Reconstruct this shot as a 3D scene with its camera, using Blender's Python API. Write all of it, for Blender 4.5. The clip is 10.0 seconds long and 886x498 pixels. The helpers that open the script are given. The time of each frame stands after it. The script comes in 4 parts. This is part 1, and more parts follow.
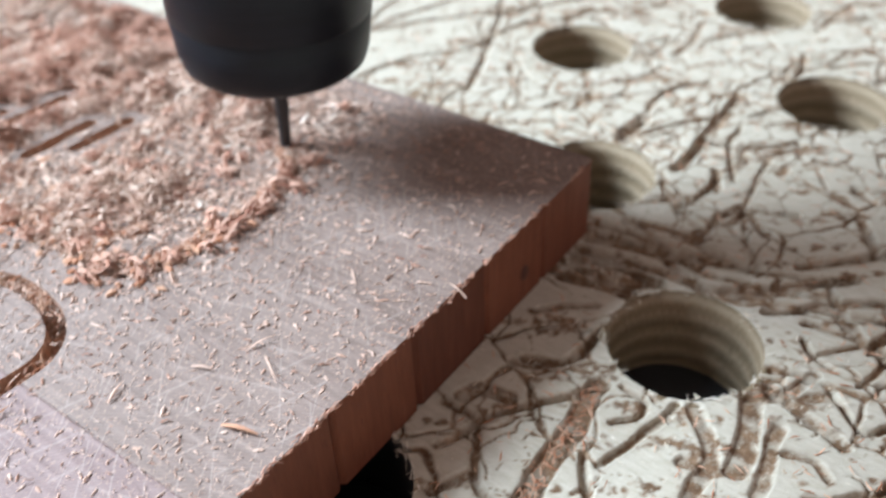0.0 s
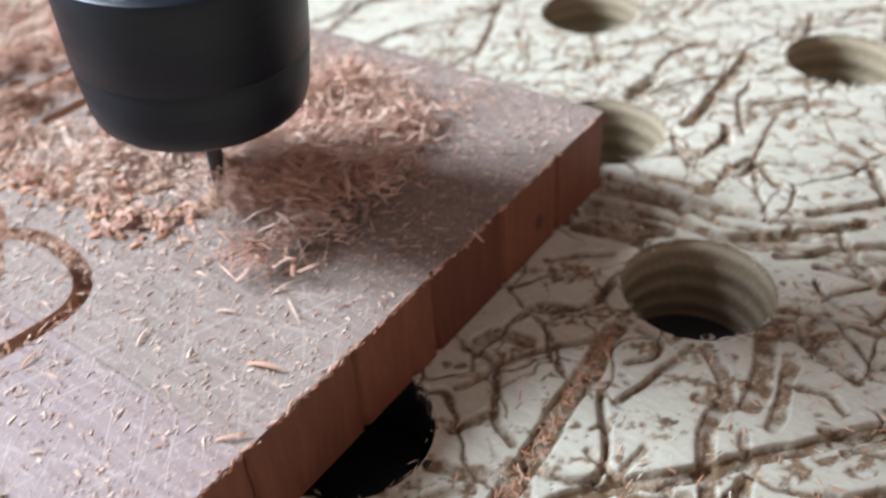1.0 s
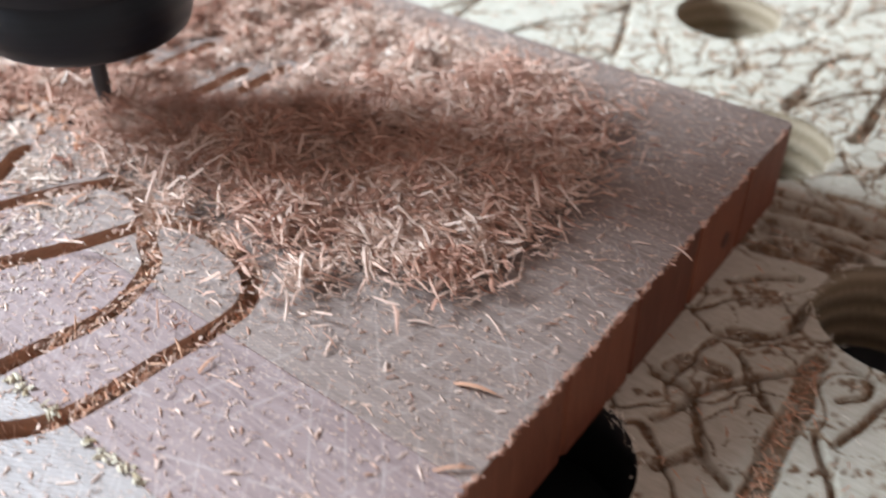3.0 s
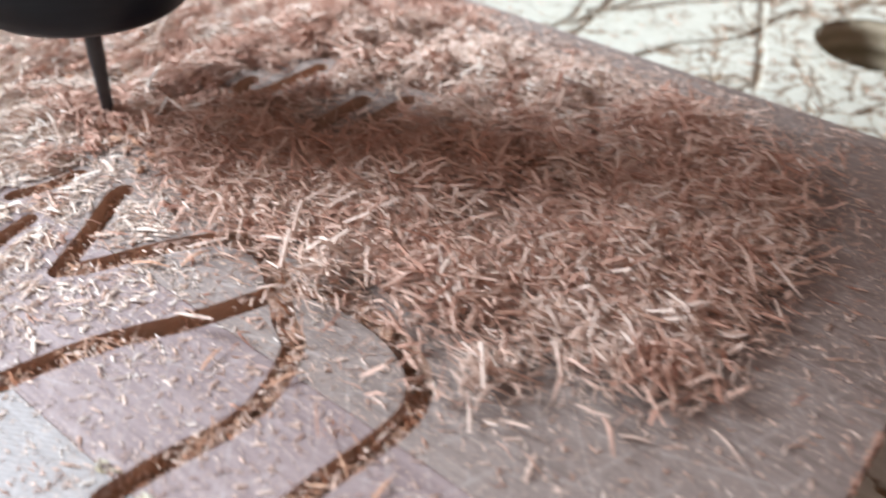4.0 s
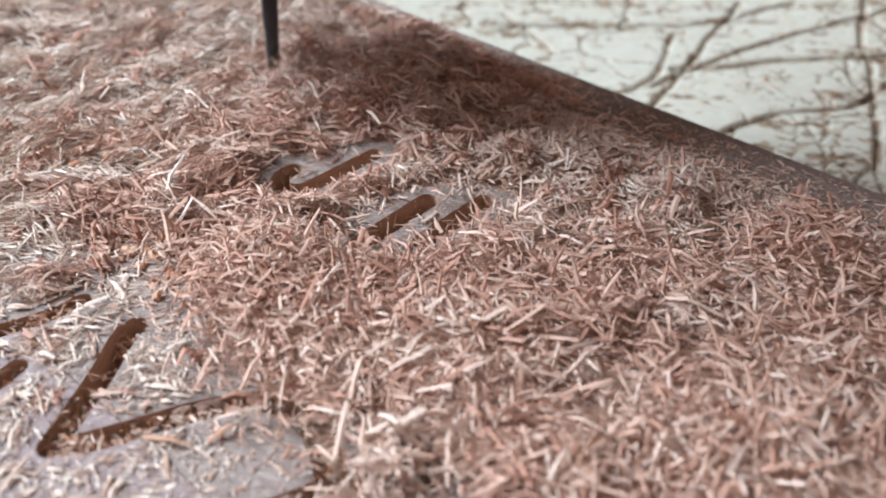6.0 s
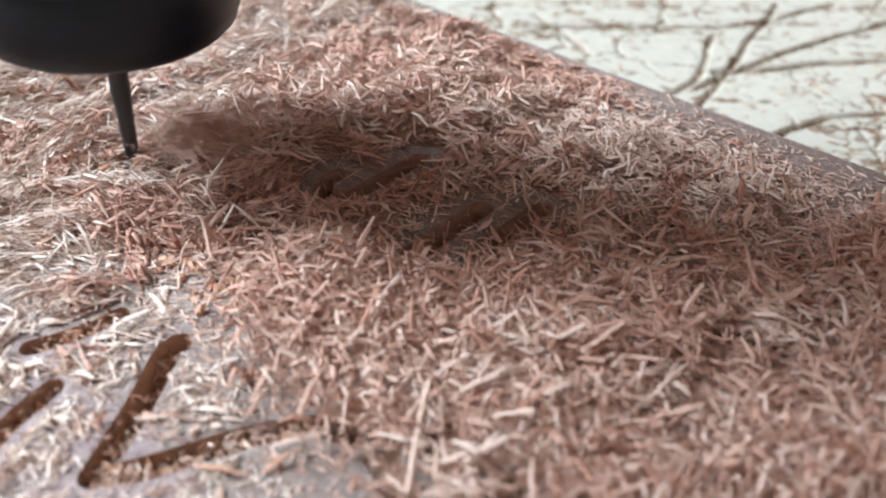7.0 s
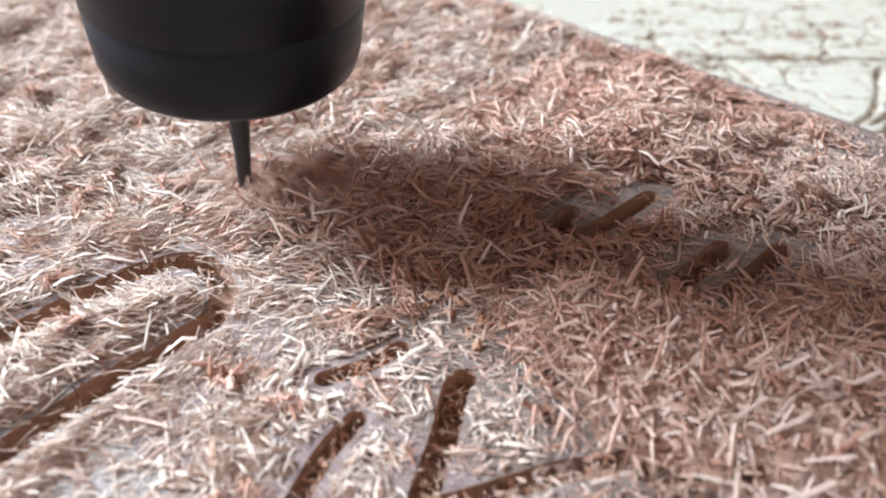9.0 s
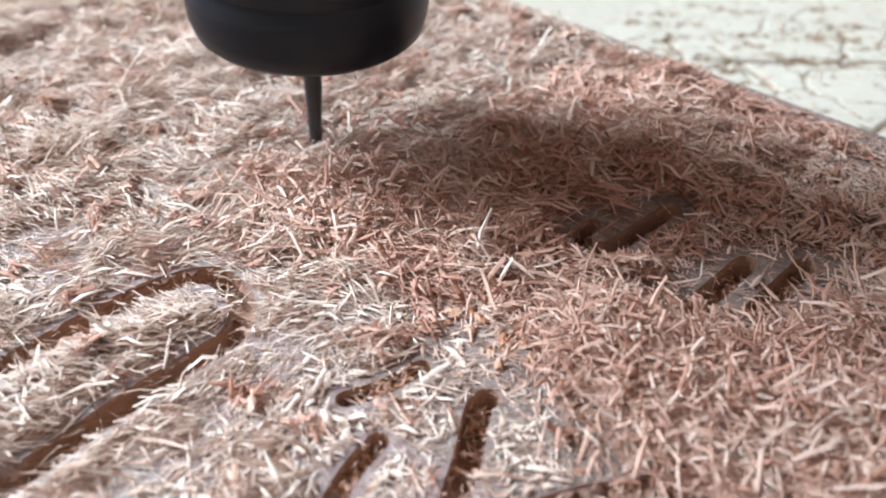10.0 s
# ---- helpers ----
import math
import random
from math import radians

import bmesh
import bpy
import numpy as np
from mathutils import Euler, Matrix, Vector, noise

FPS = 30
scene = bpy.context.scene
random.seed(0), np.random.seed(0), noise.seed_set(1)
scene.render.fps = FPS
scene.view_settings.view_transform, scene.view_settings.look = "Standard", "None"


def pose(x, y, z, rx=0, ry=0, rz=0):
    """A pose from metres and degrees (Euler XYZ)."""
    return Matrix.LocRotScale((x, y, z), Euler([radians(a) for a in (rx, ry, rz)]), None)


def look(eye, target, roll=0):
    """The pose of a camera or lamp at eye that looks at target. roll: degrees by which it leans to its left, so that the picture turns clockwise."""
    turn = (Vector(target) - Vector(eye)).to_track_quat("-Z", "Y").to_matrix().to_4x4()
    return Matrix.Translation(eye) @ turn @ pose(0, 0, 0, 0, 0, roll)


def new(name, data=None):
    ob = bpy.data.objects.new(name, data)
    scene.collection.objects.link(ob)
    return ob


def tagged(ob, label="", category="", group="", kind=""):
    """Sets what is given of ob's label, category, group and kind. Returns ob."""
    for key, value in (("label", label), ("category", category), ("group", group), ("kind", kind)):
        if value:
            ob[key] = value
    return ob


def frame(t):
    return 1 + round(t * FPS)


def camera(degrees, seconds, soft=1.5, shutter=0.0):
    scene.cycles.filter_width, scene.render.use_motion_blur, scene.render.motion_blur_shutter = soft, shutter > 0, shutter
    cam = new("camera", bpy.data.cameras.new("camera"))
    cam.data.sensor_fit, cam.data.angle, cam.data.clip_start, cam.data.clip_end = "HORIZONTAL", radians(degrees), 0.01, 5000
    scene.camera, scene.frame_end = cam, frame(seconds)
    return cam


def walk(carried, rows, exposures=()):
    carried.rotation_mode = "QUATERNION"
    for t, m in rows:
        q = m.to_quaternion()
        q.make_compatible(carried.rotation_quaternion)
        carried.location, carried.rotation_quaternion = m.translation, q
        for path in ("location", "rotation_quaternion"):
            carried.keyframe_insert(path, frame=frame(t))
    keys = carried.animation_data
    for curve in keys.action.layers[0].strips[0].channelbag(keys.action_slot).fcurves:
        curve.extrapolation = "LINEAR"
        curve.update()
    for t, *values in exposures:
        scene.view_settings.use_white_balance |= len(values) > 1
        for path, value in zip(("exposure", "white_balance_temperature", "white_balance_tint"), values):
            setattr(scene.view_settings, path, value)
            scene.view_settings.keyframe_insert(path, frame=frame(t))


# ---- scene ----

# the path is in centimetres: seconds, eye, target, roll
PATH = [
    (0, (7.458, -15.126, 12.964), (6.501, -13.896, 11.711), -3.0),
    (0.1, (7.522, -15.064, 12.981), (6.566, -13.814, 11.746), -3.4),
    (0.2, (7.585, -15.001, 12.998), (6.628, -13.732, 11.784), -3.8),
    (0.3, (7.649, -14.939, 13.015), (6.685, -13.662, 11.814), -4.2),
    (0.4, (7.712, -14.876, 13.032), (6.746, -13.614, 11.819), -4.6),
    (0.5, (7.776, -14.814, 13.049), (6.800, -13.592, 11.802), -5.0),
    (0.6, (7.775, -15.029, 12.933), (6.808, -13.807, 11.680), -4.9),
    (0.7, (7.773, -15.245, 12.817), (6.811, -14.011, 11.572), -4.8),
    (0.8, (7.772, -15.460, 12.701), (6.814, -14.235, 11.444), -4.7),
    (0.9, (7.770, -15.676, 12.585), (6.813, -14.447, 11.331), -4.6),
    (1, (7.769, -15.891, 12.469), (6.802, -14.678, 11.207), -4.5),
    (1.5, (7.360, -16.967, 12.253), (6.396, -15.756, 10.987), -2.7),
    (2, (6.945, -17.358, 12.251), (5.978, -16.153, 10.982), -2.0),
    (2.2, (6.839, -17.425, 11.999), (5.856, -16.218, 10.743), -1.9),
    (3.3, (3.129, -16.661, 11.702), (2.172, -15.450, 10.430), -0.8),
    (3.5, (2.470, -16.573, 11.375), (1.517, -15.349, 10.112), 0.0),
    (4, (0.308, -16.425, 11.257), (-0.665, -15.231, 9.981), -0.0),
    (4.5, (-1.563, -16.017, 10.958), (-2.547, -14.823, 9.691), 0.2),
    (5, (-2.116, -15.234, 10.578), (-3.108, -14.043, 9.314), 0.2),
    (5.5, (-2.550, -14.636, 10.956), (-3.546, -13.447, 9.693), 0.9),
    (5.7, (-2.626, -14.158, 10.974), (-3.635, -12.984, 9.708), 0.2),
    (6.8, (-3.993, -14.182, 10.342), (-4.982, -12.989, 9.077), 0.7),
    (7, (-4.113, -14.232, 10.342), (-5.113, -13.040, 9.086), 0.7),
    (7.5, (-4.759, -15.153, 10.535), (-5.752, -13.949, 9.284), 1.2),
    (8, (-5.330, -15.863, 10.538), (-6.367, -14.686, 9.298), 0.2),
    (8.5, (-6.075, -16.282, 10.800), (-7.139, -15.129, 9.560), -0.3),
    (9, (-6.458, -16.401, 10.916), (-7.536, -15.261, 9.676), -0.4),
    (9.5, (-6.616, -16.376, 11.032), (-7.695, -15.249, 9.781), -0.6),
    (10, (-6.829, -16.289, 11.156), (-7.910, -15.171, 9.899), -0.7),
]
CM = 0.01
cam = camera(52.33, 10.0, soft=1.95, shutter=0.5)
cam.data.dof.use_dof = True
cam.data.dof.focus_distance = 0.142
cam.data.dof.aperture_fstop = 16
walk(cam, [(t, look(Vector(e) * CM, Vector(e) * CM + (Vector(g) - Vector(e)) * 0.1, r)) for t, e, g, r in PATH],
     exposures=[(0, 0.02), (2.2, 0.0), (3.5, -0.03), (4.0, 0.03), (4.6, -0.04), (5.0, -0.14), (5.5, -0.36), (7.0, -0.13), (7.5, 0.0), (9.0, -0.04), (10, -0.1)])

# ---- daylight: sky outside, a window in the west wall ----
world = bpy.data.worlds.new("world")
scene.world = world
world.use_nodes = True
wn = world.node_tree.nodes
sky = wn.new("ShaderNodeTexSky")
sky.sky_type = "NISHITA"
sky.sun_disc = False
sky.sun_elevation, sky.sun_rotation = radians(42), radians(230)
world.node_tree.links.new(sky.outputs[0], wn["Background"].inputs[0])
wn["Background"].inputs[1].default_value = 0.1

WIN_Y, WIN_Z, WIN_W, WIN_H, WALL_X = -0.70, 1.50, 0.66, 1.56, -1.42
lamp = bpy.data.lights.new("window_light", "AREA")
lamp.shape, lamp.size, lamp.size_y, lamp.energy = "RECTANGLE", WIN_H, WIN_W, 212
lamp.color = (0.832, 0.973, 1.16)
lamp_ob = new("window_light", lamp)
lamp_ob.matrix_world = pose(WALL_X - 0.02, WIN_Y, WIN_Z, 0, -90, 0)


# ---- materials ----
class Nodes:
    """A small wrapper: builds a principled material step by step."""

    def __init__(self, name, rough=0.6, metal=0.0, spec=0.5):
        self.mat = bpy.data.materials.new(name)
        self.mat.use_nodes = True
        self.tree = self.mat.node_tree
        self.bsdf = self.tree.nodes["Principled BSDF"]
        self.bsdf.inputs["Roughness"].default_value = rough
        self.bsdf.inputs["Metallic"].default_value = metal
        self.bsdf.inputs["Specular IOR Level"].default_value = spec

    def add(self, kind, **ins):
        n = self.tree.nodes.new(kind)
        for k, v in ins.items():
            self.put(n, k.replace("_", " "), v)
        return n

    def put(self, n, key, v):
        if isinstance(v, bpy.types.NodeSocket):
            self.tree.links.new(v, n.inputs[key])
        else:
            n.inputs[key].default_value = v

    def coords(self, scale=(1, 1, 1), rot=(0, 0, 0)):
        g = self.add("ShaderNodeNewGeometry")
        m = self.add("ShaderNodeMapping", Vector=g.outputs["Position"])
        m.inputs["Scale"].default_value = scale
        m.inputs["Rotation"].default_value = rot
        return m.outputs[0]

    def noise(self, vec, scale, detail=4.0, rough=0.6, dist=0.0):
        return self.add("ShaderNodeTexNoise", Vector=vec, Scale=scale, Detail=detail, Roughness=rough, Distortion=dist).outputs["Fac"]

    def ramp(self, fac, stops):
        n = self.add("ShaderNodeValToRGB", Fac=fac)
        e = n.color_ramp.elements
        while len(e) < len(stops):
            e.new(0.5)
        for el, (p, c) in zip(e, stops):
            el.position, el.color = p, (*c, 1)
        return n.outputs[0]

    def math(self, op, a, b=0.5, c=0.0):
        n = self.tree.nodes.new("ShaderNodeMath")
        n.operation = op
        for i, v in enumerate((a, b, c)):
            self.put(n, i, v)
        return n.outputs[0]

    def mix(self, fac, a, b, mode="MIX"):
        n = self.tree.nodes.new("ShaderNodeMix")
        n.data_type, n.blend_type = "RGBA", mode
        self.put(n, 0, fac)
        for i, v in ((6, a), (7, b)):
            self.put(n, i, v if isinstance(v, bpy.types.NodeSocket) else (*v, 1))
        return n.outputs[2]

    def finish(self, color, height=None, bump=0.3, dist=0.0005, rough=None):
        self.put(self.bsdf, "Base Color", color if isinstance(color, bpy.types.NodeSocket) else (*color, 1))
        if rough is not None:
            self.put(self.bsdf, "Roughness", rough)
        if height is not None:
            b = self.add("ShaderNodeBump", Strength=bump, Distance=dist, Height=height)
            self.put(self.bsdf, "Normal", b.outputs[0])
        return self.mat


def wood_top_material(name, tones, saw_turn, saw_mix):
    n = Nodes(name, 0.5, spec=0.5)
    dark, mid, light = tones
    rnd = n.add("ShaderNodeObjectInfo").outputs["Random"]
    grain = n.noise(n.coords((60, 900, 60)), 1.0, 5, 0.6, 0.4)
    broad = n.noise(n.coords((14, 60, 14)), 1.0, 3, 0.5, 0.6)
    patch = n.noise(n.coords((1, 1, 1)), 26, 4, 0.6, 0.5)
    pores = n.noise(n.coords((260, 2600, 260)), 1.0, 3, 0.6)
    c = n.ramp(grain, [(0.3, dark), (0.5, mid), (0.72, light)])
    c = n.mix(n.math("MULTIPLY", broad, 0.5), c, tuple(0.5 * (p + q) for p, q in zip(mid, dark)))
    c = n.mix(n.math("MULTIPLY", rnd, 0.25), c, light)
    c = n.mix(n.math("MULTIPLY", n.math("GREATER_THAN", pores, 0.61), 0.45), c, dark)
    # saw marks and sanding scratches
    saw = n.add("ShaderNodeTexWave", Vector=n.coords((1, 1, 1), (0, 0, saw_turn)), Scale=420.0, Distortion=5.0, Detail=4.0, Detail_Scale=0.5).outputs["Fac"]
    c = n.mix(n.math("MULTIPLY", saw, n.math("MULTIPLY", patch, saw_mix)), c, dark)
    for turn, size, keep in ((0.35, 46.0, 0.991), (-0.75, 63.0, 0.992), (1.25, 37.0, 0.993), (-0.55, 88.0, 0.992)):
        scr = n.add("ShaderNodeTexWave", Vector=n.coords((1, 1, 1), (0, 0, turn)), Scale=size, Distortion=0.6, Detail=2.0, Detail_Scale=0.4).outputs["Fac"]
        gate = n.math("GREATER_THAN", n.noise(n.coords((1, 1, 1)), 60 + size, 2, 0.5), 0.52)
        c = n.mix(n.math("MULTIPLY", n.math("MULTIPLY", n.math("GREATER_THAN", scr, keep), gate), 0.24), c, (0.50, 0.44, 0.39))
    dust = n.math("GREATER_THAN", n.noise(n.coords((1, 1, 1)), 1100, 3, 0.7), 0.60)
    c = n.mix(n.math("MULTIPLY", dust, 0.5), c, (0.52, 0.38, 0.29))
    h = n.math("ADD", n.math("MULTIPLY", grain, 0.6), n.math("MULTIPLY", saw, 0.2))
    return n.finish(c, n.math("ADD", h, n.math("MULTIPLY", dust, 0.4)), 0.5, 0.0004, n.math("MULTIPLY_ADD", patch, 0.3, 0.44))


def wood_side_material():
    n = Nodes("panel_edge", 0.6, spec=0.3)
    rnd = n.add("ShaderNodeObjectInfo").outputs["Random"]
    g = n.noise(n.coords((200, 500, 60)), 1.0, 5, 0.6, 0.3)
    f = n.noise(n.coords((300, 1800, 250)), 1.0, 3, 0.6)
    c = n.ramp(g, [(0.25, (0.085, 0.025, 0.013)), (0.55, (0.17, 0.056, 0.030)), (0.8, (0.26, 0.10, 0.055))])
    tone = n.ramp(rnd, [(0.0, (0.075, 0.024, 0.014)), (0.5, (0.21, 0.07, 0.035)), (1.0, (0.14, 0.056, 0.035))])
    c = n.mix(0.5, c, tone)
    c = n.mix(n.math("MULTIPLY", n.math("GREATER_THAN", f, 0.62), 0.5), c, (0.10, 0.032, 0.022))
    return n.finish(c, f, 0.25, 0.0003)


def groove_material():
    n = Nodes("fresh_cut", 0.7, spec=0.2)
    g = n.noise(n.coords((500, 500, 2500)), 1.0, 4, 0.6)
    b = n.noise(n.coords((90, 90, 300)), 1.0, 3, 0.6)
    c = n.ramp(g, [(0.3, (0.30, 0.165, 0.105)), (0.7, (0.47, 0.305, 0.21))])
    c = n.mix(n.math("MULTIPLY", b, 0.5), c, (0.32, 0.19, 0.13))
    return n.finish(c, g, 0.5, 0.0005)


def shaving_material(name, dark, mid, light):
    n = Nodes(name, 0.75, spec=0.15)
    isl = n.add("ShaderNodeNewGeometry").outputs["Random Per Island"]
    c = n.ramp(isl, [(0.0, dark), (0.2, mid), (0.75, light), (1.0, (light[0] * 1.05, light[1] * 1.1, light[2] * 1.12))])
    f = n.noise(n.coords((1, 1, 1)), 2500, 3, 0.6)
    c = n.mix(n.math("MULTIPLY", f, 0.35), c, mid)
    return n.finish(c, f, 0.3, 0.0002)


def heap_material():
    n = Nodes("heap", 0.85, spec=0.1)
    f = n.noise(n.coords((1, 1, 1)), 900, 5, 0.75, 1.5)
    g = n.noise(n.coords((1, 1, 1)), 160, 3, 0.6)
    c = n.ramp(f, [(0.3, (0.20, 0.095, 0.06)), (0.5, (0.47, 0.295, 0.22)), (0.7, (0.62, 0.45, 0.36))])
    c = n.mix(n.math("MULTIPLY", g, 0.5), c, (0.32, 0.165, 0.11))
    return n.finish(c, f, 1.0, 0.0015)


def spoilboard_material():
    n = Nodes("spoilboard_ply", 0.75, spec=0.2)
    at = n.add("ShaderNodeAttribute")
    at.attribute_name = "dust"
    big = n.noise(n.coords((1, 1, 1)), 35, 4, 0.6)
    fine = n.noise(n.coords((300, 900, 300), (0, 0, 0.5)), 1.0, 5, 0.65)
    spot = n.noise(n.coords((1, 1, 1)), 180, 4, 0.7)
    grit0 = n.noise(n.coords((1, 1, 1)), 900, 4, 0.7)
    c = n.ramp(fine, [(0.25, (0.37, 0.34, 0.25)), (0.6, (0.485, 0.46, 0.365)), (0.9, (0.56, 0.545, 0.465))])
    c = n.mix(n.math("MULTIPLY", big, 0.35), c, (0.55, 0.535, 0.48))
    c = n.mix(n.math("MULTIPLY", n.math("GREATER_THAN", n.math("MULTIPLY", spot, n.math("ADD", grit0, 0.5)), 0.70), 0.5), c, (0.40, 0.28, 0.18))
    grit = n.noise(n.coords((1, 1, 1)), 750, 6, 0.75)
    k = n.math("MULTIPLY", at.outputs["Fac"], n.math("MULTIPLY_ADD", grit, 3.2, -0.55))
    n2 = n.tree.nodes.new("ShaderNodeClamp")
    n.put(n2, 0, k)
    dustc = n.ramp(spot, [(0.3, (0.09, 0.052, 0.028)), (0.55, (0.19, 0.12, 0.069)), (0.75, (0.37, 0.265, 0.175))])
    c = n.mix(n2.outputs[0], c, dustc)
    return n.finish(c, n.math("ADD", fine, n.math("MULTIPLY", grit0, 0.6)), 0.4, 0.0006)


def ply_layers_material():
    n = Nodes("ply_layers", 0.75, spec=0.2)
    w = n.add("ShaderNodeTexWave", Vector=n.coords((6, 6, 1)), Scale=60.0, Distortion=1.6, Detail=2.0, Detail_Scale=3.0)
    w.bands_direction = "Z"
    f = n.noise(n.coords((400, 400, 900)), 1.0, 3)
    c = n.ramp(w.outputs["Fac"], [(0.1, (0.19, 0.145, 0.088)), (0.5, (0.24, 0.187, 0.12)), (0.9, (0.29, 0.235, 0.158))])
    c = n.mix(n.math("MULTIPLY", f, 0.5), c, (0.25, 0.197, 0.13))
    return n.finish(c, w.outputs["Fac"], 0.5, 0.0008)


def plain(name, color, rough, metal=0.0, scale=60, vary=0.15, spec=0.5, bump=0.1):
    n = Nodes(name, rough, metal, spec)
    f = n.noise(n.coords((1, 1, 1)), scale, 4, 0.6)
    d = tuple(v * (1 - vary) for v in color)
    return n.finish(n.ramp(f, [(0.3, d), (0.7, color)]), f, bump, 0.0005)


def nut_material():
    n = Nodes("black_oxide", 0.3, 0.0, 0.26)
    f = n.noise(n.coords((60, 60, 900)), 1.0, 3, 0.6)
    c = n.ramp(f, [(0.3, (0.0035, 0.0047, 0.0075)), (0.7, (0.007, 0.009, 0.014))])
    return n.finish(c, f, 0.05, 0.0002, n.math("MULTIPLY_ADD", f, 0.25, 0.26))


M_TOP = wood_top_material("panel_face", ((0.13, 0.092, 0.073), (0.225, 0.168, 0.138), (0.34, 0.275, 0.235)), 0.95, 0.5)
M_TOP_MAUVE = wood_top_material("panel_face_mauve", ((0.15, 0.098, 0.088), (0.235, 0.168, 0.152), (0.33, 0.255, 0.235)), 0.72, 0.25)
M_TOP_PALE = wood_top_material("panel_face_pale", ((0.18, 0.148, 0.128), (0.27, 0.235, 0.21), (0.36, 0.325, 0.295)), 1.1, 0.2)
M_SIDE, M_CUT = wood_side_material(), groove_material()
M_SHAVE = shaving_material("shavings_pink", (0.33, 0.165, 0.105), (0.57, 0.385, 0.29), (0.67, 0.505, 0.405))
M_PALE = shaving_material("shavings_pale", (0.48, 0.30, 0.205), (0.67, 0.515, 0.405), (0.77, 0.66, 0.555))
M_DARK = shaving_material("shavings_red", (0.19, 0.065, 0.036), (0.46, 0.245, 0.17), (0.60, 0.395, 0.30))
M_BURR = shaving_material("shavings_orange", (0.25, 0.09, 0.042), (0.44, 0.205, 0.115), (0.58, 0.365, 0.245))
M_FUZZ = shaving_material("torn_ply", (0.55, 0.45, 0.30), (0.72, 0.66, 0.52), (0.80, 0.76, 0.66))
M_GLUE = shaving_material("dry_glue", (0.34, 0.27, 0.16), (0.42, 0.35, 0.24), (0.50, 0.44, 0.33))
M_KNOT = plain("knot", (0.09, 0.03, 0.018), 0.6, 0.0, 900, 0.5)
M_HEAP = heap_material()
M_SPOIL, M_PLY = spoilboard_material(), ply_layers_material()
M_NUT = nut_material()
M_STEEL = plain("ground_steel", (0.62, 0.63, 0.65), 0.22, 1.0, 200, 0.1)
M_BIT = plain("carbide", (0.03, 0.03, 0.033), 0.5, 0.0, 400, 0.3)
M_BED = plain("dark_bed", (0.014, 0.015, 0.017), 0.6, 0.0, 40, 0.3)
M_WALL = plain("wall_paint", (0.315, 0.223, 0.187), 0.8, 0.0, 3, 0.06)
M_FLOOR = plain("concrete", (0.18, 0.175, 0.17), 0.8, 0.0, 5, 0.25)


# ---- mesh helpers ----
def mesh_of(name, verts, faces, mats):
    me = bpy.data.meshes.new(name)
    me.from_pydata(verts, [], faces)
    for m in (mats if isinstance(mats, (list, tuple)) else [mats]):
        me.materials.append(m)
    me.update()
    return me


def part(name, bm, material, parent, label=""):
    me = bpy.data.meshes.new(name)
    bm.to_mesh(me)
    bm.free()
    me.materials.append(material)
    ob = new(name, me)
    ob.parent = parent
    return tagged(ob, label)


def box(x0, x1, y0, y1, z0, z1, bevel=0.0):
    bm = bmesh.new()
    bmesh.ops.create_cube(bm, size=1)
    bmesh.ops.scale(bm, vec=(x1 - x0, y1 - y0, z1 - z0), verts=bm.verts)
    bmesh.ops.translate(bm, vec=((x0 + x1) / 2, (y0 + y1) / 2, (z0 + z1) / 2), verts=bm.verts)
    if bevel:
        bmesh.ops.bevel(bm, geom=bm.edges[:], offset=bevel, segments=2, affect="EDGES")
    return bm


def lathe(profile, steps=64):
    """A turned body about z from (radius, height) pairs."""
    bm = bmesh.new()
    rings = []
    for r, z in profile:
        if r < 1e-6:
            rings.append([bm.verts.new((0, 0, z))])
        else:
            rings.append([bm.verts.new((r * math.cos(2 * math.pi * k / steps), r * math.sin(2 * math.pi * k / steps), z)) for k in range(steps)])
    for a, b in zip(rings, rings[1:]):
        for k in range(steps):
            j = (k + 1) % steps
            vs = [a[k % len(a)], a[j % len(a)], b[j % len(b)], b[k % len(b)]]
            vs = list(dict.fromkeys(vs))
            if len(vs) > 2:
                bm.faces.new(vs)
    bmesh.ops.recalc_face_normals(bm, faces=bm.faces[:])
    for f in bm.faces:
        f.smooth = True
    return bm


def sharp(ob, deg=35):
    bm = bmesh.new()
    bm.from_mesh(ob.data)
    for e in bm.edges:
        if len(e.link_faces) == 2 and e.calc_face_angle(0) > radians(deg):
            e.smooth = False
    bm.to_mesh(ob.data)
    bm.free()


def structure(name, bm, mat, label, category):
    return tagged(part(name, bm, mat, None, label), label, category, "", "structure")


# ---- the closed room round the machine ----
structure("floor", box(-1.52, 1.9, -2.3, 1.9, -0.95, -0.9), M_FLOOR, "grey concrete workshop floor under the machine", "floor")
structure("ceiling", box(-1.52, 1.9, -2.3, 1.9, 2.6, 2.7), M_WALL, "plain warm grey painted workshop ceiling", "ceiling")
structure("wall_east", box(1.8, 1.9, -2.2, 1.8, -0.9, 2.6), M_WALL, "plain warm grey painted workshop wall", "wall")
structure("wall_north", box(-1.52, 1.9, 1.8, 1.9, -0.9, 2.6), M_WALL, "plain warm grey painted workshop wall", "wall")
structure("wall_south", box(-1.52, 1.9, -2.3, -2.2, -0.9, 2.6), M_WALL, "plain warm grey painted workshop wall", "wall")


